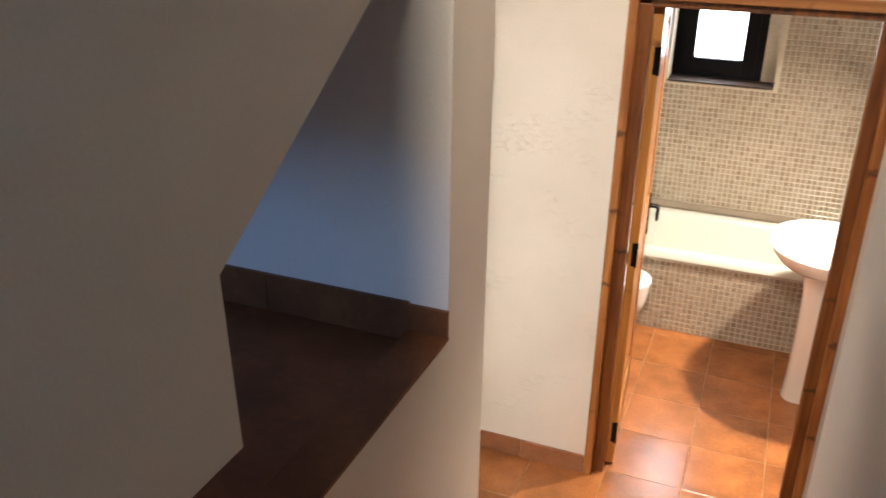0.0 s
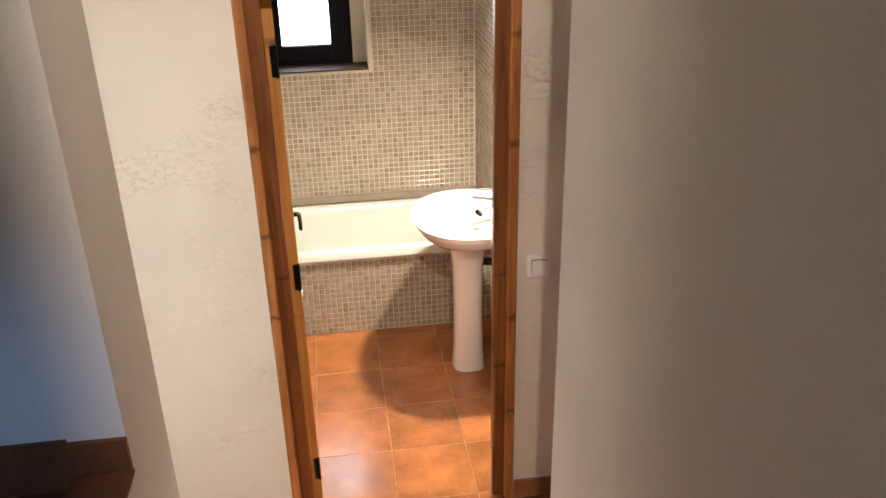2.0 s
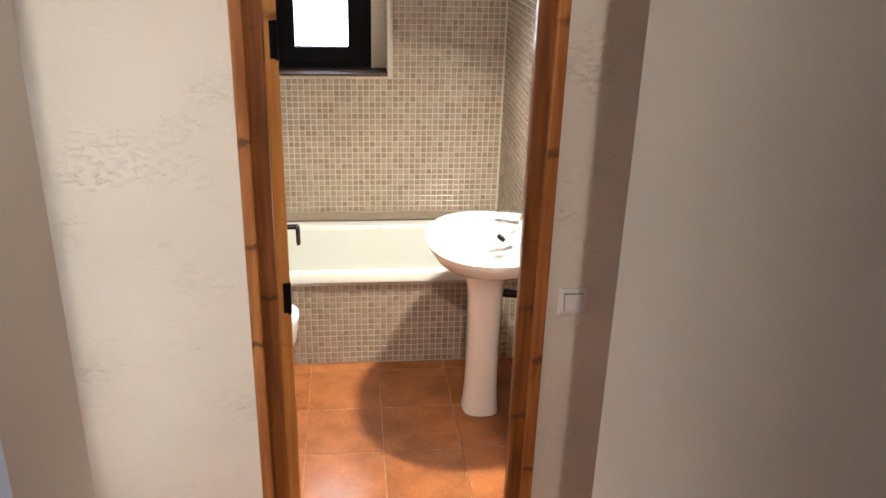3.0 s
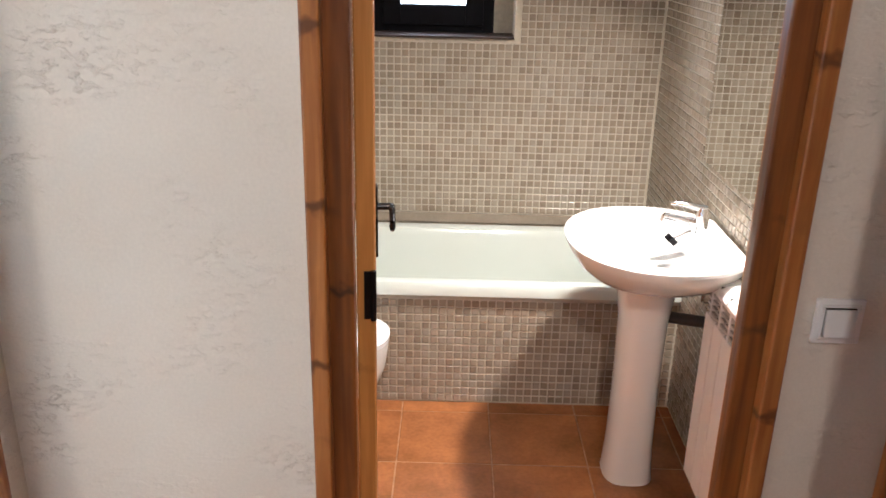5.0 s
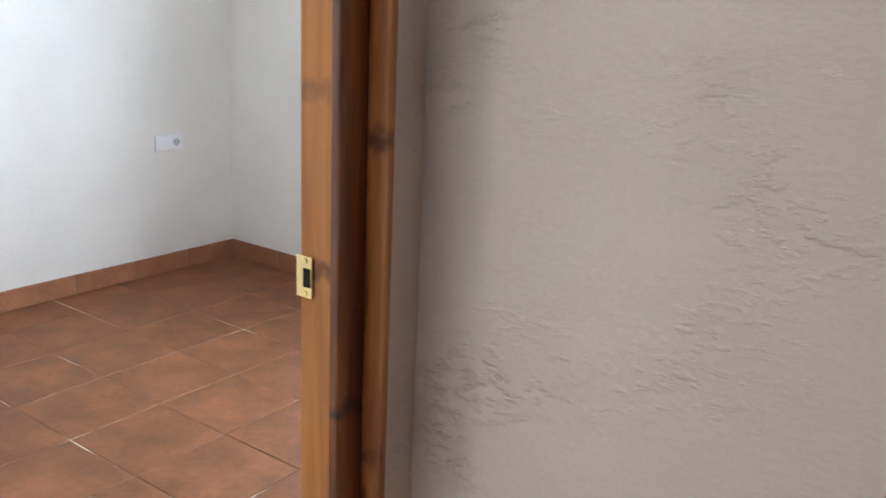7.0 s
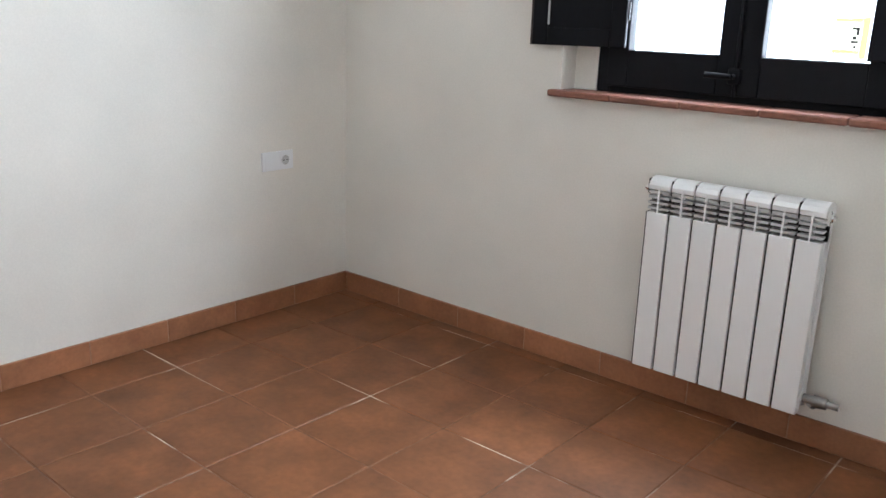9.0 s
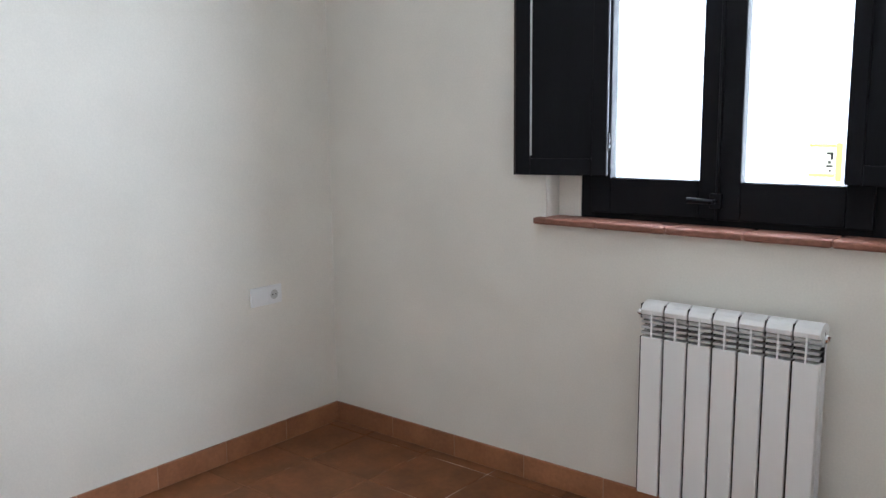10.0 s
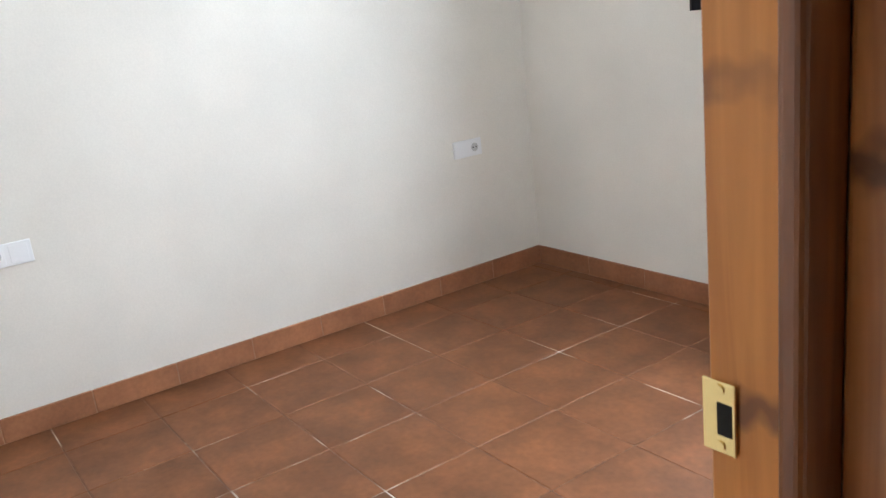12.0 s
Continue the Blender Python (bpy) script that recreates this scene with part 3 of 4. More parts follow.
inner = [(0.218, 0.258, 0.852), (0.198, 0.24, 0.838), (0.185, 0.22, 0.80), (0.15, 0.17, 0.745), (0.08, 0.09, 0.715), (0.02, 0.02, 0.710)]
rings += [oval(cx - 0.035, cy, rx, ry, 0.85 - (0.85 - z) * 0.74, 48, 2.1, 0.13) for rx, ry, z in inner]
loft(bm, rings)
part("bowl", bm, PORCELAIN, basin, smooth=True)
bm = bmesh.new()
rings = []
for z, rx, ry in ((0.0, 0.083, 0.095), (0.02, 0.080, 0.092), (0.12, 0.074, 0.085), (0.35, 0.070, 0.082), (0.58, 0.075, 0.088), (0.67, 0.088, 0.098), (0.735, 0.105, 0.115)):
    rings.append(oval(0.01, 0.03, rx, ry, z, 28, 2.8))
loft(bm, rings)
part("pedestal", bm, PORCELAIN, basin, smooth=True)
bm = bmesh.new()
rod(bm, (0.06, 0.014, 0.833), (0.072, 0.014, 0.847), 0.021, 18)
part("overflow_cap", bm, BLACK_METAL, basin, "dark plug on a chrome lever", True)
bm = bmesh.new()
rod(bm, (0.075, 0.014, 0.846), (0.125, 0.02, 0.868), 0.004, 8)
part("plug_lever", bm, CHROME, basin, "thin chrome lever", True)
tap = base("basin_mixer_tap", (1.02, 1.05, 0.853), "chrome single-lever mixer tap on the washbasin", "tap")
bm = bmesh.new()
rod(bm, (0, 0, 0), (0, 0, 0.055), 0.024, 20, 0.021)
rod(bm, (0, 0, 0.055), (0, 0, 0.078), 0.021, 20, 0.015)
part("body", bm, CHROME, tap, smooth=True)
bm = bmesh.new()
rod(bm, (-0.01, 0, 0.03), (-0.115, 0.004, 0.05), 0.014, 14, 0.011)
rod(bm, (-0.112, 0.004, 0.052), (-0.116, 0.004, 0.032), 0.010, 14)
part("spout", bm, CHROME, tap, smooth=True)
bm = bmesh.new()
rod(bm, (0.012, 0, 0.074), (-0.05, 0.006, 0.086), 0.013, 14, 0.010)
rod(bm, (-0.05, 0.006, 0.086), (-0.095, 0.011, 0.088), 0.010, 14, 0.006)
part("lever", bm, CHROME, tap, smooth=True)

waste = base("waste_pipe", (1.0, 1.0, 0.565), "dark waste pipe and trap under the washbasin", "pipe")
bm = bmesh.new()
rod(bm, (-0.07, 0.06, 0), (0.112, 0.0, 0), 0.019, 14)
part("pipe", bm, PIPE, waste, smooth=True)
bm = bmesh.new()
rod(bm, (0.105, 0.0, 0), (0.112, 0.0, 0), 0.034, 16)
part("collar", bm, PIPE, waste)
bm = bmesh.new()
rod(bm, (0.06, 0.05, 0.06), (0.112, 0.05, 0.06), 0.011, 10)
rod(bm, (0.06, 0.05, 0.06), (0.05, 0.03, 0.14), 0.008, 10)
part("supply_hose", bm, CHROME, waste, smooth=True)

mirror = base("wall_mirror", (1.105, 1.0, 1.0), "frameless wall mirror over the washbasin", "mirror")
bm = bmesh.new()
box(bm, -0.001, 0.005, -0.68, 0.38, 0.0, 0.80, 0.001)
part("glass", bm, MIRROR, mirror)
mirror_lamp = base("mirror_lamp", (1.105, 0.88, 2.08), "white wall lamp above the mirror", "wall lamp")
bm = bmesh.new()
box(bm, -0.03, 0.005, -0.18, 0.18, 0.03, 0.08, 0.006, 2)
part("backplate", bm, CHROME, mirror_lamp)
bm = bmesh.new()
rod(bm, (-0.10, -0.17, 0.09), (-0.10, 0.17, 0.09), 0.03, 16)
rod(bm, (-0.10, 0, 0.09), (-0.02, 0, 0.06), 0.012, 10)
part("tube", bm, SHADE, mirror_lamp, smooth=True)

# bath: an enamelled trough behind a mosaic front
tub = base("bathtub", (0.28, 1.77, 0), "white enamelled bathtub behind a mosaic front", "bathtub")
bm = bmesh.new()


def rounded(x0, x1, y0, y1, r, z, k=8):
    ring = []
    for (cx, cy), a0 in (((x1 - r, y1 - r), 0), ((x0 + r, y1 - r), 90), ((x0 + r, y0 + r), 180), ((x1 - r, y0 + r), 270)):
        for i in range(k + 1):
            a = radians(a0 + 90 * i / k)
            ring.append((cx + r * math.cos(a), cy + r * math.sin(a), z))
    return ring


TX0, TX1, TY0, TY1 = -0.845, 0.83, -0.35, 0.345
rings = [rounded(TX0, TX1, TY0, TY1, 0.012, 0.455), rounded(TX0, TX1, TY0, TY1, 0.012, 0.492), rounded(TX0 + 0.008, TX1 - 0.008, TY0 + 0.008, TY1 - 0.008, 0.016, 0.503)]
for inset, z, r in ((0.045, 0.505, 0.07), (0.062, 0.498, 0.09), (0.075, 0.470, 0.10), (0.095, 0.30, 0.12), (0.12, 0.16, 0.13), (0.18, 0.10, 0.14), (0.26, 0.085, 0.07)):
    rings.append(rounded(TX0 + inset * 1.3, TX1 - inset * 1.3, TY0 + inset, TY1 - inset, r, z))
loft(bm, rings, True, False)
part("trough", bm, ENAMEL, tub, smooth=True)
bm = bmesh.new()
rod(bm, (TX0 + 0.005, 0, 0.56), (TX0 + 0.06, 0, 0.56), 0.03, 14)
rod(bm, (TX0 + 0.06, 0, 0.56), (TX0 + 0.18, 0, 0.545), 0.016, 12)
part("filler_tap", bm, CHROME, tub, smooth=True)
structure("bathtub_border", [(-0.575, 1.108, 2.119, 2.131, 0.506, 0.548)], BORDER, "plain taupe strip along the back of the bathtub", "trim")
tub_front = structure("bathtub_front", [(-0.58, 1.13, 1.445, 1.50, 0, 0.452)], MOSAIC_GROUT, "bathtub front under pale mosaic grout", "wall")
wall_bath_east = structure("wall_bathroom_east", [(1.112, 1.132, 0.10, 2.135, 0, TOP)], MOSAIC_GROUT, "bathroom side wall under pale mosaic grout", "wall")

# toilet behind the open door
toilet = base("toilet", (-0.30, 1.255, 0), "white porcelain toilet beside the bathtub", "toilet")
bm = bmesh.new()
rings = []
for z, rx, ry, dx in ((0.0, 0.19, 0.10, -0.03), (0.03, 0.185, 0.098, -0.03), (0.12, 0.20, 0.10, -0.01), (0.17, 0.268, 0.122, 0.035), (0.26, 0.288, 0.155, 0.05), (0.335, 0.298, 0.178, 0.05), (0.36, 0.30, 0.182, 0.05)):
    rings.append(oval(dx, 0, rx, ry, z, 32, 2.3))
for rx, ry, z in ((0.235, 0.125, 0.36), (0.21, 0.11, 0.31), (0.12, 0.07, 0.23)):
    rings.append(oval(0.06, 0, rx, ry, z, 32, 2.2))
loft(bm, rings)
part("bowl", bm, PORCELAIN, toilet, smooth=True)
bm = bmesh.new()
loft(bm, [oval(0.05, 0, 0.30, 0.185, 0.361, 32, 2.3), oval(0.05, 0, 0.302, 0.187, 0.379, 32, 2.3), oval(0.05, 0, 0.285, 0.17, 0.388, 32, 2.3)])
part("seat_lid", bm, PLASTIC, toilet, smooth=True)
bm = bmesh.new()
box(bm, -0.275, -0.11, -0.18, 0.18, 0.365, 0.74, 0.02, 3)
part("cistern", bm, PORCELAIN, toilet, smooth=True)


# ---- radiators ----
def radiator(name, label, m, count):
    """Aluminium sections side by side along +x, the back at y = 0 and the front at y = -0.095; feet of the sections at z = 0."""
    top = base(name, (0, 0, 0), label, "radiator", group="radiators")
    w, h, d = 0.08, 0.655, 0.092
    sec = bmesh.new()
    box(sec, 0.0036, w - 0.0036, -d, -d + 0.034, 0.0, h - 0.115, 0.003, 2)
    box(sec, 0.014, w - 0.014, -d + 0.034, -0.012, 0.03, h - 0.12)
    box(sec, 0.0035, w - 0.0035, -0.022, -0.012, 0.01, h - 0.02)
    for z in (0.045, h - 0.045):
        rod(sec, (0.0, -d / 2, z), (w, -d / 2, z), 0.026, 12)
    body_me = mesh_of("section", sec, RADIATOR)
    cap = bmesh.new()
    prof = []
    for i in range(9):
        a = radians(200 - 220 * i / 8)
        prof.append((-d * 0.5 + d * 0.5 * math.cos(a), h - 0.030 + 0.030 * math.sin(a)))
    prism(cap, prof, "x", 0.003, w - 0.003)
    cap_me = mesh_of("top_cap", cap, RADIATOR)
    # Louvres are white enamel, greyed to carry the shade between them.
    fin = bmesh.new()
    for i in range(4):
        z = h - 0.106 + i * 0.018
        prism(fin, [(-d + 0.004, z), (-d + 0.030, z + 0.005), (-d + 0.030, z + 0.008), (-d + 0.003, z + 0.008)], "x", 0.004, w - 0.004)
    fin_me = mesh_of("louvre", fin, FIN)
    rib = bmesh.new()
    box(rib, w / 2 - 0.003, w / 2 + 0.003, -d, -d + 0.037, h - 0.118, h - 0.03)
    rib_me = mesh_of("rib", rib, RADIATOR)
    # Black sheet and strips paint shade into the louvre and section gaps.
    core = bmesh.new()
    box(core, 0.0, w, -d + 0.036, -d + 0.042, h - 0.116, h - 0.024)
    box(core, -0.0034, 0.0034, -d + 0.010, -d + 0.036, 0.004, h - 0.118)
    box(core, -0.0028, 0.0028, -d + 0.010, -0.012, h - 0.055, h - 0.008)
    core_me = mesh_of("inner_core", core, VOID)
    for i in range(count):
        s = new("section", body_me)
        s.parent, s.location = top, (i * w, 0, 0)
        for nm, me in (("top_cap", cap_me), ("louvre", fin_me), ("rib", rib_me), ("inner_core", core_me)):
            ob = new(nm, me)
            ob.parent = s
    bm = bmesh.new()
    rod(bm, (-0.022, -d / 2, h - 0.045), (0.0, -d / 2, h - 0.045), 0.013, 12)
    rod(bm, (-0.03, -d / 2, h - 0.045), (-0.022, -d / 2, h - 0.045), 0.006, 8)
    part("air_valve", bm, CHROME, top, "chrome air valve")
    bm = bmesh.new()
    rod(bm, (count * w, -d / 2, h - 0.045), (count * w + 0.008, -d / 2, h - 0.045), 0.015, 12)
    rod(bm, (count * w + 0.008, -d / 2, h - 0.045), (count * w + 0.014, -d / 2, h - 0.045), 0.008, 6)
    part("end_plug", bm, CHROME, top, "chrome end plug")
    bm = bmesh.new()
    x = count * w
    rod(bm, (x, -d / 2, 0.045), (x + 0.03, -d / 2, 0.045), 0.014, 12)
    rod(bm, (x + 0.03, -d / 2, 0.045), (x + 0.07, -d / 2, 0.045), 0.02, 14, 0.017)
    rod(bm, (x + 0.07, -d / 2, 0.045), (x + 0.105, -d / 2, 0.045), 0.011, 12)
    rod(bm, (x + 0.05, -d / 2, 0.045), (x + 0.05, 0.0, 0.02), 0.010, 10)
    rod(bm, (x + 0.02, -d / 2, 0.03), (x + 0.02, -0.0, 0.005), 0.009, 10)
    part("valve", bm, VALVE, top, "dull metal radiator valve", True)
    for i in (1, count - 1):
        bm = bmesh.new()
        box(bm, i * w - 0.012, i * w + 0.012, -0.03, 0.025, h - 0.08, h - 0.06)
        part("wall_bracket", bm, RADIATOR, top)
    in_place(top, m)
    return top


radiator("radiator", "white aluminium seven-section radiator under the bedroom window", pose(-1.892, 2.095, 0.137), 7)
radiator("radiator", "white aluminium radiator between the washbasin and the door", pose(1.09, 0.83, 0.15, 0, 0, -90), 6)


# ---- windows ----
def casement(name, label, m, x0, x1, z0, z1, leaves, stile, rail, glass, bars):
    """A dark window in the plane y = 0 (room side towards -y)."""
    top = base(name, (0, 0, 0), label, "window", "structure")
    f = 0.05
    for b in ((x0, x0 + f, z0, z1), (x1 - f, x1, z0, z1)):
        bm = bmesh.new()
        box(bm, b[0], b[1], -0.005, 0.06, b[2], b[3], 0.003)
        part("window_frame", bm, WINDOW_PAINT, top)
    for b in ((x0 + f, x1 - f, z0, z0 + f * 0.7), (x0 + f, x1 - f, z1 - f, z1)):
        bm = bmesh.new()
        box(bm, b[0], b[1], -0.004, 0.06, b[2], b[3], 0.003)
        part("window_frame", bm, WINDOW_PAINT, top)
    lw = (x1 - x0 - 2 * f) / leaves
    for i in range(leaves):
        a, b = x0 + f + i * lw - 0.004, x0 + f + (i + 1) * lw + (0.004 if i == leaves - 1 else -0.0045)
        lo, hi = z0 + f * 0.7 - 0.006, z1 - f + 0.006
        sash = bmesh.new()
        box(sash, a, a + stile, -0.022, 0.03, lo, hi, 0.005, 2)
        sash_ob = part("sash", sash, WINDOW_PAINT, top, "near-black painted sash")
        meet = stile - 0.018 if leaves == 2 and i == 0 else stile
        for c in ((b - meet, b, lo, hi), (a + stile, b - meet, lo, lo + rail), (a + stile, b - meet, hi - 0.06, hi)):
            bm = bmesh.new()
            box(bm, c[0], c[1], -0.021, 0.029, c[2], c[3], 0.004, 2)
            part("sash_bar", bm, WINDOW_PAINT, sash_ob)
        bm = bmesh.new()
        box(bm, a + stile - 0.004, b - meet + 0.004, 0.006, 0.010, lo + rail - 0.004, hi - 0.056)
        pane = part("pane", bm, glass, sash_ob, "clear glass pane")
        pane.visible_shadow = False
    in_place(top, m)
    return top


bed_win = casement("window_1", "near-black painted double casement window over a clay sill", pose(0, 2.215, 0), -2.235, -1.212, 1.022, 2.15, 2, 0.078, 0.127, GLASS, 0)
bm = bmesh.new()
rod(bm, (-1.722, 2.188, 1.05), (-1.722, 2.188, 1.75), 0.007, 10)
bolt = whole("window_bolt", bm, WINDOW_PAINT, "black espagnolette bolt on the window meeting stile", "window bolt")
bm = bmesh.new()
box(bm, -0.02, 0.02, -0.012, 0.006, -0.025, 0.025, 0.003)
rod(bm, (0, -0.012, 0), (0, -0.035, 0), 0.008, 10)
rod(bm, (0.0, -0.034, 0.0), (-0.085, -0.036, 0.002), 0.008, 10, 0.010)
ob = part("bolt_handle", bm, WINDOW_PAINT, bolt, "black bolt handle", True)
ob.location = (-1.722, 2.183, 1.115)

sill = base("window_sill_1", (-1.725, 2.17, 1.03), "worn red clay tile window sill", "window sill", "structure")
n_s = 5
for i in range(n_s):
    bm = bmesh.new()
    x0 = -0.64 + i * 1.28 / n_s
    box(bm, x0 + 0.001, x0 + 1.28 / n_s - 0.001, -0.088, 0.045, -0.024, 0.0, 0.007, 2)
    part("sill_tile", bm, SILL, sill)
bm = bmesh.new()
box(bm, -0.604, 0.604, -0.046, 0.28, -0.0245, -0.004)
part("bedding", bm, SKIRT_JOINT, sill)


def shutter(name, label, m, width, z0, z1, flip):
    """An inside shutter, hinged at the origin, reaching along +x (or -x)."""
    top = base(name, (0, 0, 0), label, "shutter", group="window shutters")
    s = -1 if flip else 1
    t = 0.024

    def slab(bm, a, b, y0, y1, c, d, bev=0.0):
        box(bm, min(s * a, s * b), max(s * a, s * b), y0, y1, c, d, bev, 1)
        return bm

    for a, b in ((0.0, 0.055), (width - 0.055, width)):
        part("stile", slab(bmesh.new(), a, b, -t, 0, z0, z1, 0.003), WINDOW_PAINT, top)
    for c, d in ((z0, z0 + 0.06), (z1 - 0.06, z1)):
        part("rail", slab(bmesh.new(), 0.055, width - 0.055, -t + 0.001, -0.001, c, d, 0.003), WINDOW_PAINT, top)
    part("panel", slab(bmesh.new(), 0.055, width - 0.055, -t + 0.008, -0.008, z0 + 0.06, z1 - 0.06), WINDOW_PAINT, top)
    part("bead", slab(bmesh.new(), width - 0.060, width - 0.0555, -t - 0.002, -t + 0.009, z0 + 0.07, z1 - 0.07, 0.001), FIN, top, "thin pale bead along the panel")
    part("edge_strip", slab(bmesh.new(), width, width + 0.006, -t, 0, z0, z1, 0.001), SHUTTER_EDGE, top, "worn brown shutter edge")
    for z in (z0 + 0.12, z1 - 0.12):
        bm = bmesh.new()
        rod(bm, (0, -0.006, z - 0.03), (0, -0.006, z + 0.03), 0.007, 10)
        part("hinge", bm, BLACK_METAL, top)
    in_place(top, m)
    return top


shutter("shutter", "near-black inside shutter folded open beside the window", pose(-2.115, 2.182, 0, 0, 0, 16), 0.335, 1.184, 2.09, True)
shutter("shutter", "near-black inside shutter folded open beside the window", pose(-1.332, 2.182, 0, 0, 0, -16), 0.335, 1.184, 2.09, False)

bath_win = casement("window_2", "small near-black painted bathroom window in a tiled recess", pose(0, 2.29, 0), -0.10, 0.418, 1.305, 2.12, 1, 0.075, 0.085, GLASS, 0)
structure("bathroom_window_reveal", [(0.4985, 0.513, 2.12, 2.45, 1.303, 2.12), (0.418, 0.4975, 2.285, 2.36, 1.305, 2.12)], MOSAIC_GROUT, "pale reveal beside the bathroom window", "trim")
structure("bathroom_window_ledge", [(-0.10, 0.497, 2.118, 2.30, 1.300, 1.308)], SHUTTER_EDGE, "dark brown ledge of the bathroom window", "trim")

sticker = base("glass_label", (-1.40, 2.218, 1.25), "clear label with yellow bands stuck on the window pane", "label")
for name, b, material in (("paper", (-0.055, 0.022, -0.036, 0.040), CLEAR_FILM), ("yellow_band", (-0.055, 0.022, 0.041, 0.052), YELLOW), ("yellow_band", (-0.055, 0.022, -0.049, -0.037), YELLOW), ("yellow_edge", (0.0225, 0.042, -0.062, 0.056), YELLOW)):
    bm = bmesh.new()
    box(bm, b[0], b[1], 0, 0.0012, b[2], b[3])
    part(name, bm, material, sticker)
for x0, x1, z0, z1 in ((-0.004, 0.016, 0.020, 0.027), (0.008, 0.016, 0.004, 0.020), (0.0, 0.010, -0.008, 0.002), (-0.004, 0.016, -0.018, -0.011), (0.004, 0.012, -0.032, -0.025)):
    bm = bmesh.new()
    box(bm, x0, x1, -0.001, -0.0002, z0, z1)
    part("print_bar", bm, INK, sticker)


# ---- sockets ----
def socket(name, lab, m, flip):
    """Two-module wall plate in the plane x = 0, facing +x."""
    top = base(name, (0, 0, 0), lab, "socket", group="bedroom sockets")
    bm = bmesh.new()
    box(bm, 0, 0.009, -0.081, 0.081, -0.040, 0.040, 0.003, 2)
    part("plate", bm, PLASTIC, top)
    for k, y in enumerate((0.038, -0.038)):
        y = -y if flip else y
        bm = bmesh.new()
        box(bm, 0.009, 0.0105, y - 0.030, y + 0.030, -0.030, 0.030, 0.0008)
        mod = part("module", bm, PLASTIC, top)
        bm = bmesh.new()
        if k == 0:
            rod(bm, (0.0108, y, 0), (0.0100, y, 0), 0.020, 24)
            part("earth_ring", bm, FIN, mod)
            for dy in (-0.009, 0.009):
                bm = bmesh.new()
                rod(bm, (0.0106, y + dy, 0), (0.0113, y + dy, 0), 0.0032, 10)
                part("pin_hole", bm, VOID, mod)
            for dz in (-0.017, 0.017):
                bm = bmesh.new()
                box(bm, 0.0106, 0.0114, y - 0.003, y + 0.003, dz - 0.003, dz + 0.003)
                part("earth_clip", bm, CHROME, mod)
        else:
            rod(bm, (0.0105, y, 0), (0.0115, y, 0), 0.004, 12)
            part("aerial_cap", bm, PLASTIC, mod)
    in_place(top, m)
    return top


socket("wall_socket", "white double wall plate with one power socket near the corner", pose(-3.465, 1.728, 0.661), False)
socket("wall_socket", "white double wall plate with one power socket mid wall", pose(-3.465, -0.25, 0.655), True)

# ---- outside ----
bm = bmesh.new()
box(bm, -400, 400, -400, 400, -0.9, -0.6)
whole("ground", bm, GRASS, "pale dry ground outside", "ground", "structure")
structure("garden_wall", [(-30, 30, 9.0, 9.4, -0.6, 2.5)], RENDERED, "sunlit white garden wall", "wall")
rnd = random.Random(4)


def tree(place, height):
    top = base("tree", place, "grey-green tree behind the white wall", "tree", group="trees behind the wall")
    bm = bmesh.new()
    rod(bm, (0, 0, 0), (0.05, 0, height * 0.55), 0.16, 10, 0.09)
    for i in range(7):
        a = i * 0.9
        z = height * (0.4 + 0.05 * i)
        rod(bm, (0.04, 0, z), (1.1 * math.cos(a), 1.1 * math.sin(a), z + height * 0.22), 0.05, 6, 0.015)
    part("trunk", bm, BARK, top)
    vs, fs = [], []
    for i in range(1500):
        a, u = rnd.uniform(0, 6.283), rnd.random() ** 0.5
        z = height * (0.42 + 0.58 * rnd.random())
        r = (1.7 * u) * (1.15 - abs(z / height - 0.7) * 1.6) * (1 + 0.25 * math.sin(3 * a + z))
        c = Vector((r * math.cos(a), r * math.sin(a), z))
        q = Euler((rnd.uniform(0, 3), rnd.uniform(0, 3), rnd.uniform(0, 3))).to_matrix()
        s = rnd.uniform(0.07, 0.15)
        k = len(vs)
        vs += [tuple(c + q @ Vector(p) * s) for p in ((-1, 0, 0), (0, -0.45, 0.1), (1, 0, 0), (0, 0.45, 0.1))]
        fs.append((k, k + 1, k + 2, k + 3))
    me = bpy.data.meshes.new("crown")
    me.from_pydata(vs, [], fs)
    me.materials.append(LEAF)
    crown = new("crown", me)
    crown.parent = top
    return top


first = tree((-6.2, 12.0, -0.6), 5.6)
for x, y, r in ((-3.6, 12.8, 40), (-8.9, 13.0, 100), (-0.6, 12.2, 170), (-11.5, 12.4, 220), (2.4, 12.9, 280)):
    copy_thing(first, pose(x, y, -0.6, 0, 0, r))


# ---- skirting ----
def skirting(name, start, end, face, label):
    """Clay skirting tiles from start to end along a wall; face: which way they stand off it."""
    a, b = Vector((*start, 0)), Vector((*end, 0))
    run, out = (b - a), Vector((*face, 0))
    top = base(name, (0, 0, 0), label, "baseboard", "structure")
    bm = bmesh.new()
    lo = [min(v) for v in zip(a, b, a + out * 0.008, b + out * 0.008)]
    hi = [max(v) for v in zip(a, b, a + out * 0.008, b + out * 0.008)]
    box(bm, lo[0], hi[0], lo[1], hi[1], 0.0, 0.090)
    part("joint_bed", bm, SKIRT_JOINT, top)
    k = max(1, round(run.length / 0.33))
    for i in range(k):
        p, q = a + run * (i / k), a + run * ((i + 1) / k)
        g = run.normalized() * 0.0018
        p, q = p + g, q - g
        c = [p, q, p + out * 0.011, q + out * 0.011]
        bm = bmesh.new()
        box(bm, min(v.x for v in c), max(v.x for v in c), min(v.y for v in c), max(v.y for v in c), 0.001, 0.0925, 0.0025, 1)
        part("skirting_tile", bm, SKIRT, top)


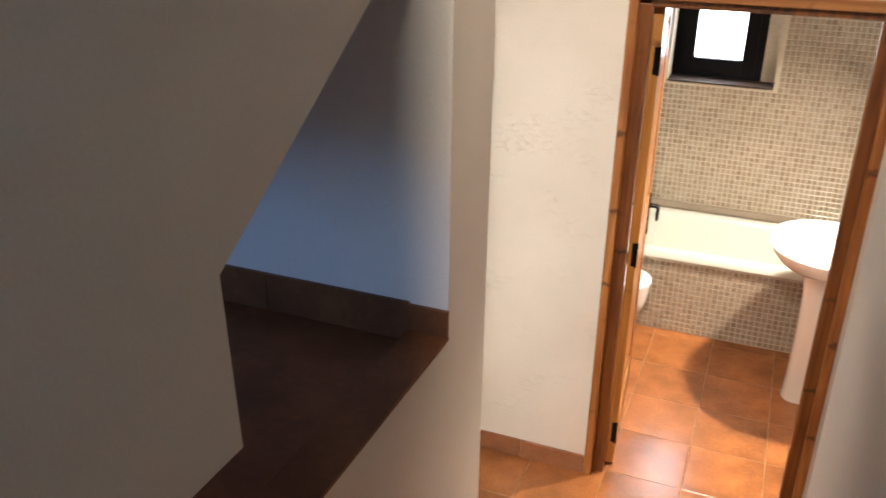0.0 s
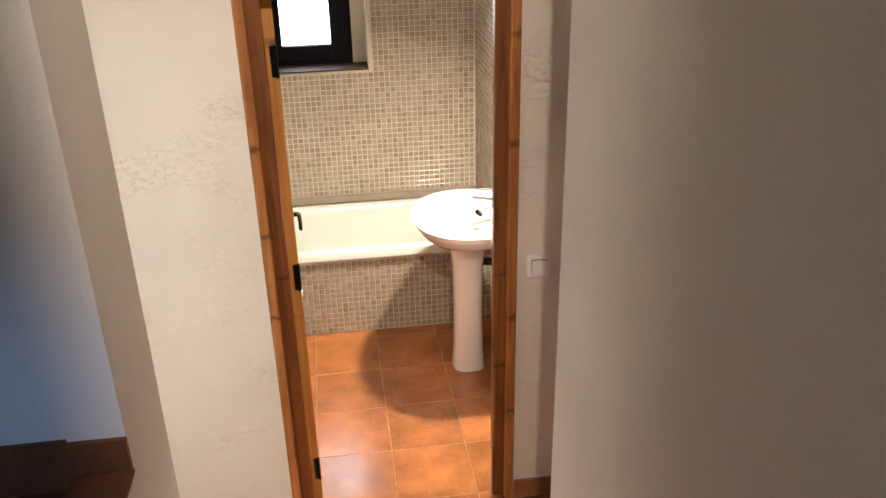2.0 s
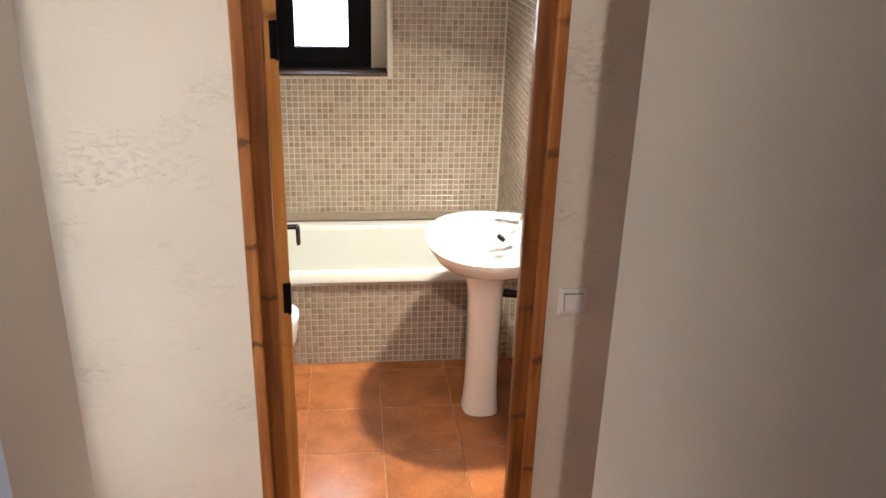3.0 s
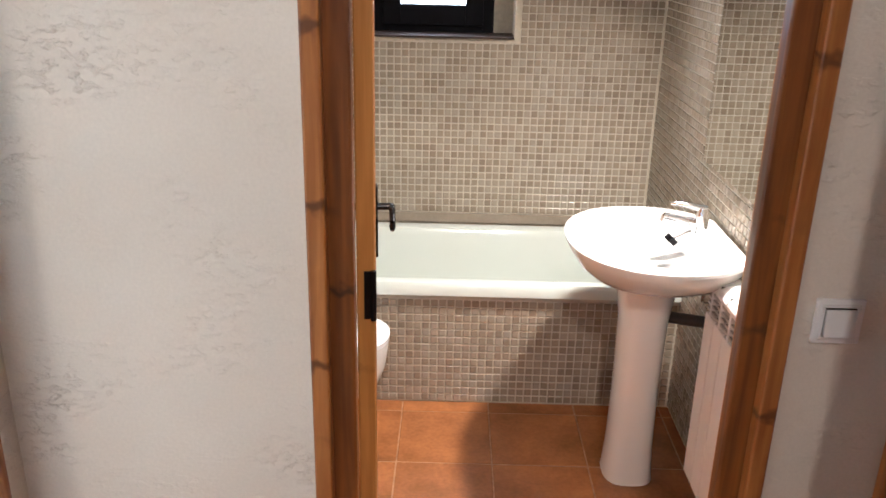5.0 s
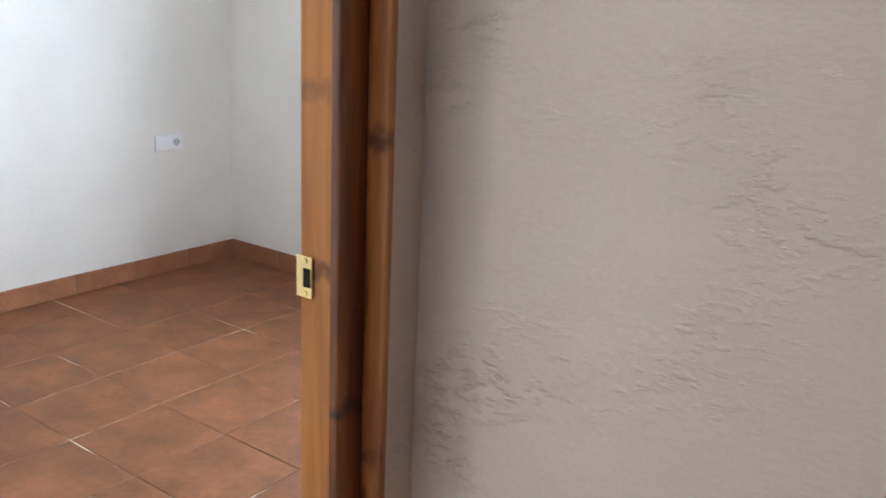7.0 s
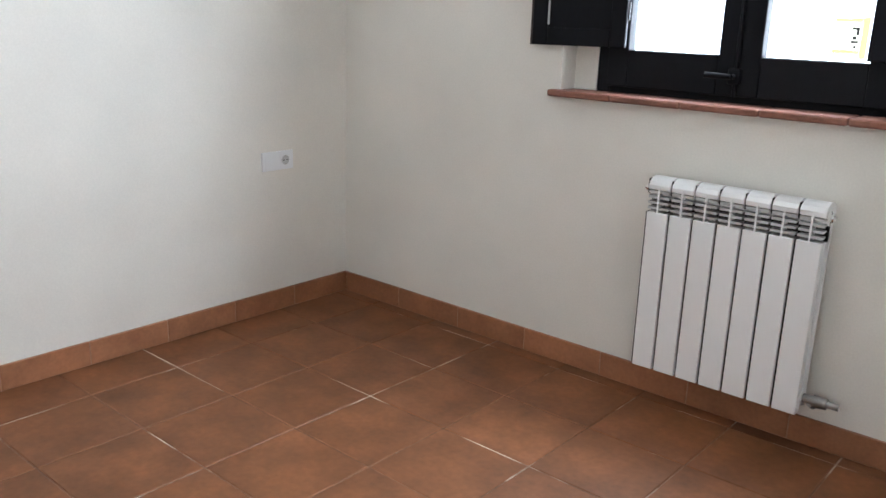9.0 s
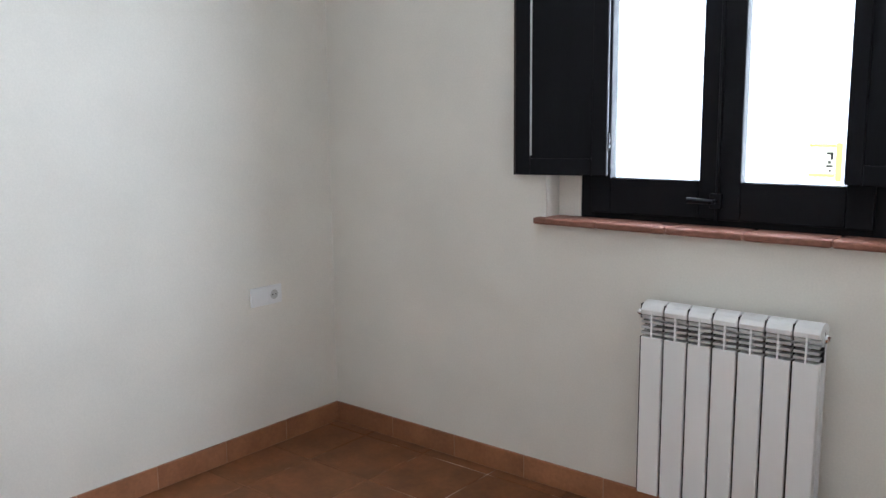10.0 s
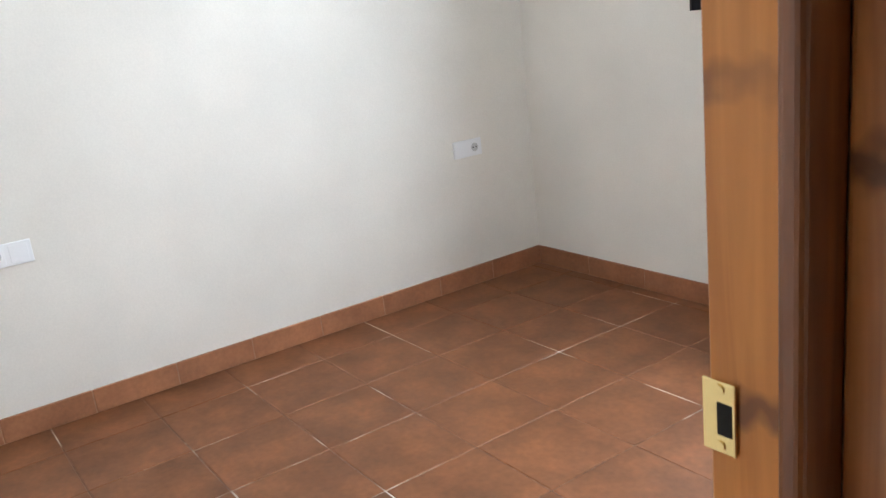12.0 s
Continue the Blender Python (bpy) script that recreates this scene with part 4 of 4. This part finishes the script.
skirting("baseboard_bedroom_west", (-3.465, -1.04), (-3.465, 2.12), (1, 0), "terracotta tile skirting with pale joints")
skirting("baseboard_bedroom_north", (-3.453, 2.12), (-0.69, 2.12), (0, -1), "terracotta tile skirting under the window")
skirting("baseboard_hall_north", (-0.58, 0.0), (-0.002, 0.0), (0, -1), "orange terracotta tile skirting in the hall")
skirting("baseboard_hall_east", (0.879, 0.0), (1.10, 0.0), (0, -1), "orange terracotta tile skirting by the switch")


# ---- floor tiles ----
def tile_mesh(sx, sy, material):
    bm = bmesh.new()
    box(bm, -sx / 2, sx / 2, -sy / 2, sy / 2, -0.012, 0.0, 0.0025, 1)
    return mesh_of("tile", bm, material)


def lay(parent, x_lines, y_lines, material, gap=0.004):
    cache = {}
    for x0, x1 in zip(x_lines, x_lines[1:]):
        for y0, y1 in zip(y_lines, y_lines[1:]):
            sx, sy = round(x1 - x0 - gap, 4), round(y1 - y0 - gap, 4)
            if (sx, sy) not in cache:
                cache[sx, sy] = tile_mesh(sx, sy, material)
            ob = new("tile", cache[sx, sy])
            ob.location = ((x0 + x1) / 2, (y0 + y1) / 2, rnd.uniform(-0.0008, 0.0008))
            ob.rotation_euler = (rnd.uniform(-0.002, 0.002), rnd.uniform(-0.002, 0.002), rnd.choice((0, math.pi)))
            ob.parent = parent


def lines(lo, hi, at, pitch):
    k = math.ceil((lo - at) / pitch + 0.15)
    out = [lo]
    while at + k * pitch < hi - 0.05:
        out.append(at + k * pitch)
        k += 1
    return out + [hi]


lay(floor_bedroom, lines(-3.465, -0.69, -2.55, 0.335), lines(-1.04, 2.12, 0.404, 0.330), TERRA_BROWN)
lay(floor_hall, lines(-0.58, 1.13, 0.417, 0.328), lines(-1.0, 1.445, 0.05, 0.33), TERRA)


# ---- mosaic ----
def mosaic_tile(axis):
    """A pillowed chip 25 mm square: centre at the origin, thickness along the axis towards its negative side."""
    bm = bmesh.new()
    h = 0.0125
    top = [(-h + 0.002, -h + 0.002), (h - 0.002, -h + 0.002), (h - 0.002, h - 0.002), (-h + 0.002, h - 0.002)]
    low = [(-h, -h), (h, -h), (h, h), (-h, h)]
    put = (lambda u, v, w: (u, -w, v)) if axis == "y" else (lambda u, v, w: (-w, u, v))
    a = [bm.verts.new(put(u, v, 0.0)) for u, v in low]
    b = [bm.verts.new(put(u, v, 0.0022)) for u, v in low]
    c = [bm.verts.new(put(u, v, 0.0036)) for u, v in top]
    for r0, r1 in ((a, b), (b, c)):
        for i in range(4):
            bm.faces.new((r0[i], r0[(i + 1) % 4], r1[(i + 1) % 4], r1[i]))
    bm.faces.new(c)
    return bm


def mosaic_field(parent, axis, plane, u0, u1, v0, v1, name, label, keep=lambda u, v: True, single=lambda u, v: False, limit=300):
    """Chips over a wall, 30.5 mm apart: a chosen stretch as pieces, the rest joined."""
    bm = mosaic_tile(axis)
    me = mesh_of("mosaic_chip", bm, MOSAIC_PIECE)
    proto_v = [v.co.copy() for v in me.vertices]
    proto_f = [tuple(p.vertices) for p in me.polygons]
    vs, fs, count = [], [], 0
    step = 0.0305
    nu, nv = int((u1 - u0) / step), int((v1 - v0) / step)
    for i in range(nu):
        for j in range(nv):
            u, v = u0 + (i + 0.5) * step, v0 + (j + 0.5) * step
            if not keep(u, v):
                continue
            c = Vector((u, plane, v)) if axis == "y" else Vector((plane, u, v))
            if single(u, v) and count < limit:
                ob = new("mosaic_chip", me)
                ob.location, ob.parent = c, parent
                count += 1
                continue
            k = len(vs)
            tilt = (rnd.uniform(-0.0003, 0.0003), rnd.uniform(-0.0003, 0.0003))
            vs += [tuple(p + c + (Vector((0, -1, 0)) if axis == "y" else Vector((-1, 0, 0))) * (tilt[0] * (1 if q % 4 < 2 else -1))) for q, p in enumerate(proto_v)]
            fs += [tuple(k + q for q in f) for f in proto_f]
    data = bpy.data.meshes.new(name)
    data.from_pydata(vs, [], fs)
    data.materials.append(MOSAIC)
    ob = new(name, data)
    ob.parent = parent
    tagged(ob, label, kind="stuff")


wall_bn = bpy.data.objects["wall_bathroom_north"]
mosaic_field(tub_front, "y", 1.445, -0.575, 1.11, 0.005, 0.452, "mosaic_field", "beige glazed mosaic on the bathtub front", single=lambda u, v: 0.1 < u < 0.78)
mosaic_field(wall_bn, "y", 2.135, -0.575, 1.11, 0.55, 2.48, "mosaic_field", "beige glazed mosaic behind the bathtub", keep=lambda u, v: not (BX0 - 0.012 < u < BX1 + 0.016 and BZ0 - 0.016 < v < BZ1 + 0.012), single=lambda u, v: 0.0 < u < 0.6 and 0.8 < v < 1.28)
mosaic_field(wall_bath_east, "x", 1.112, 0.11, 2.13, 0.005, 2.48, "mosaic_field", "beige glazed mosaic on the bathroom side wall", keep=lambda u, v: not (0.34 < u < 1.36 and 1.02 < v < 1.78), single=lambda u, v: 1.38 < u < 2.13 and 0.8 < v < 1.3)
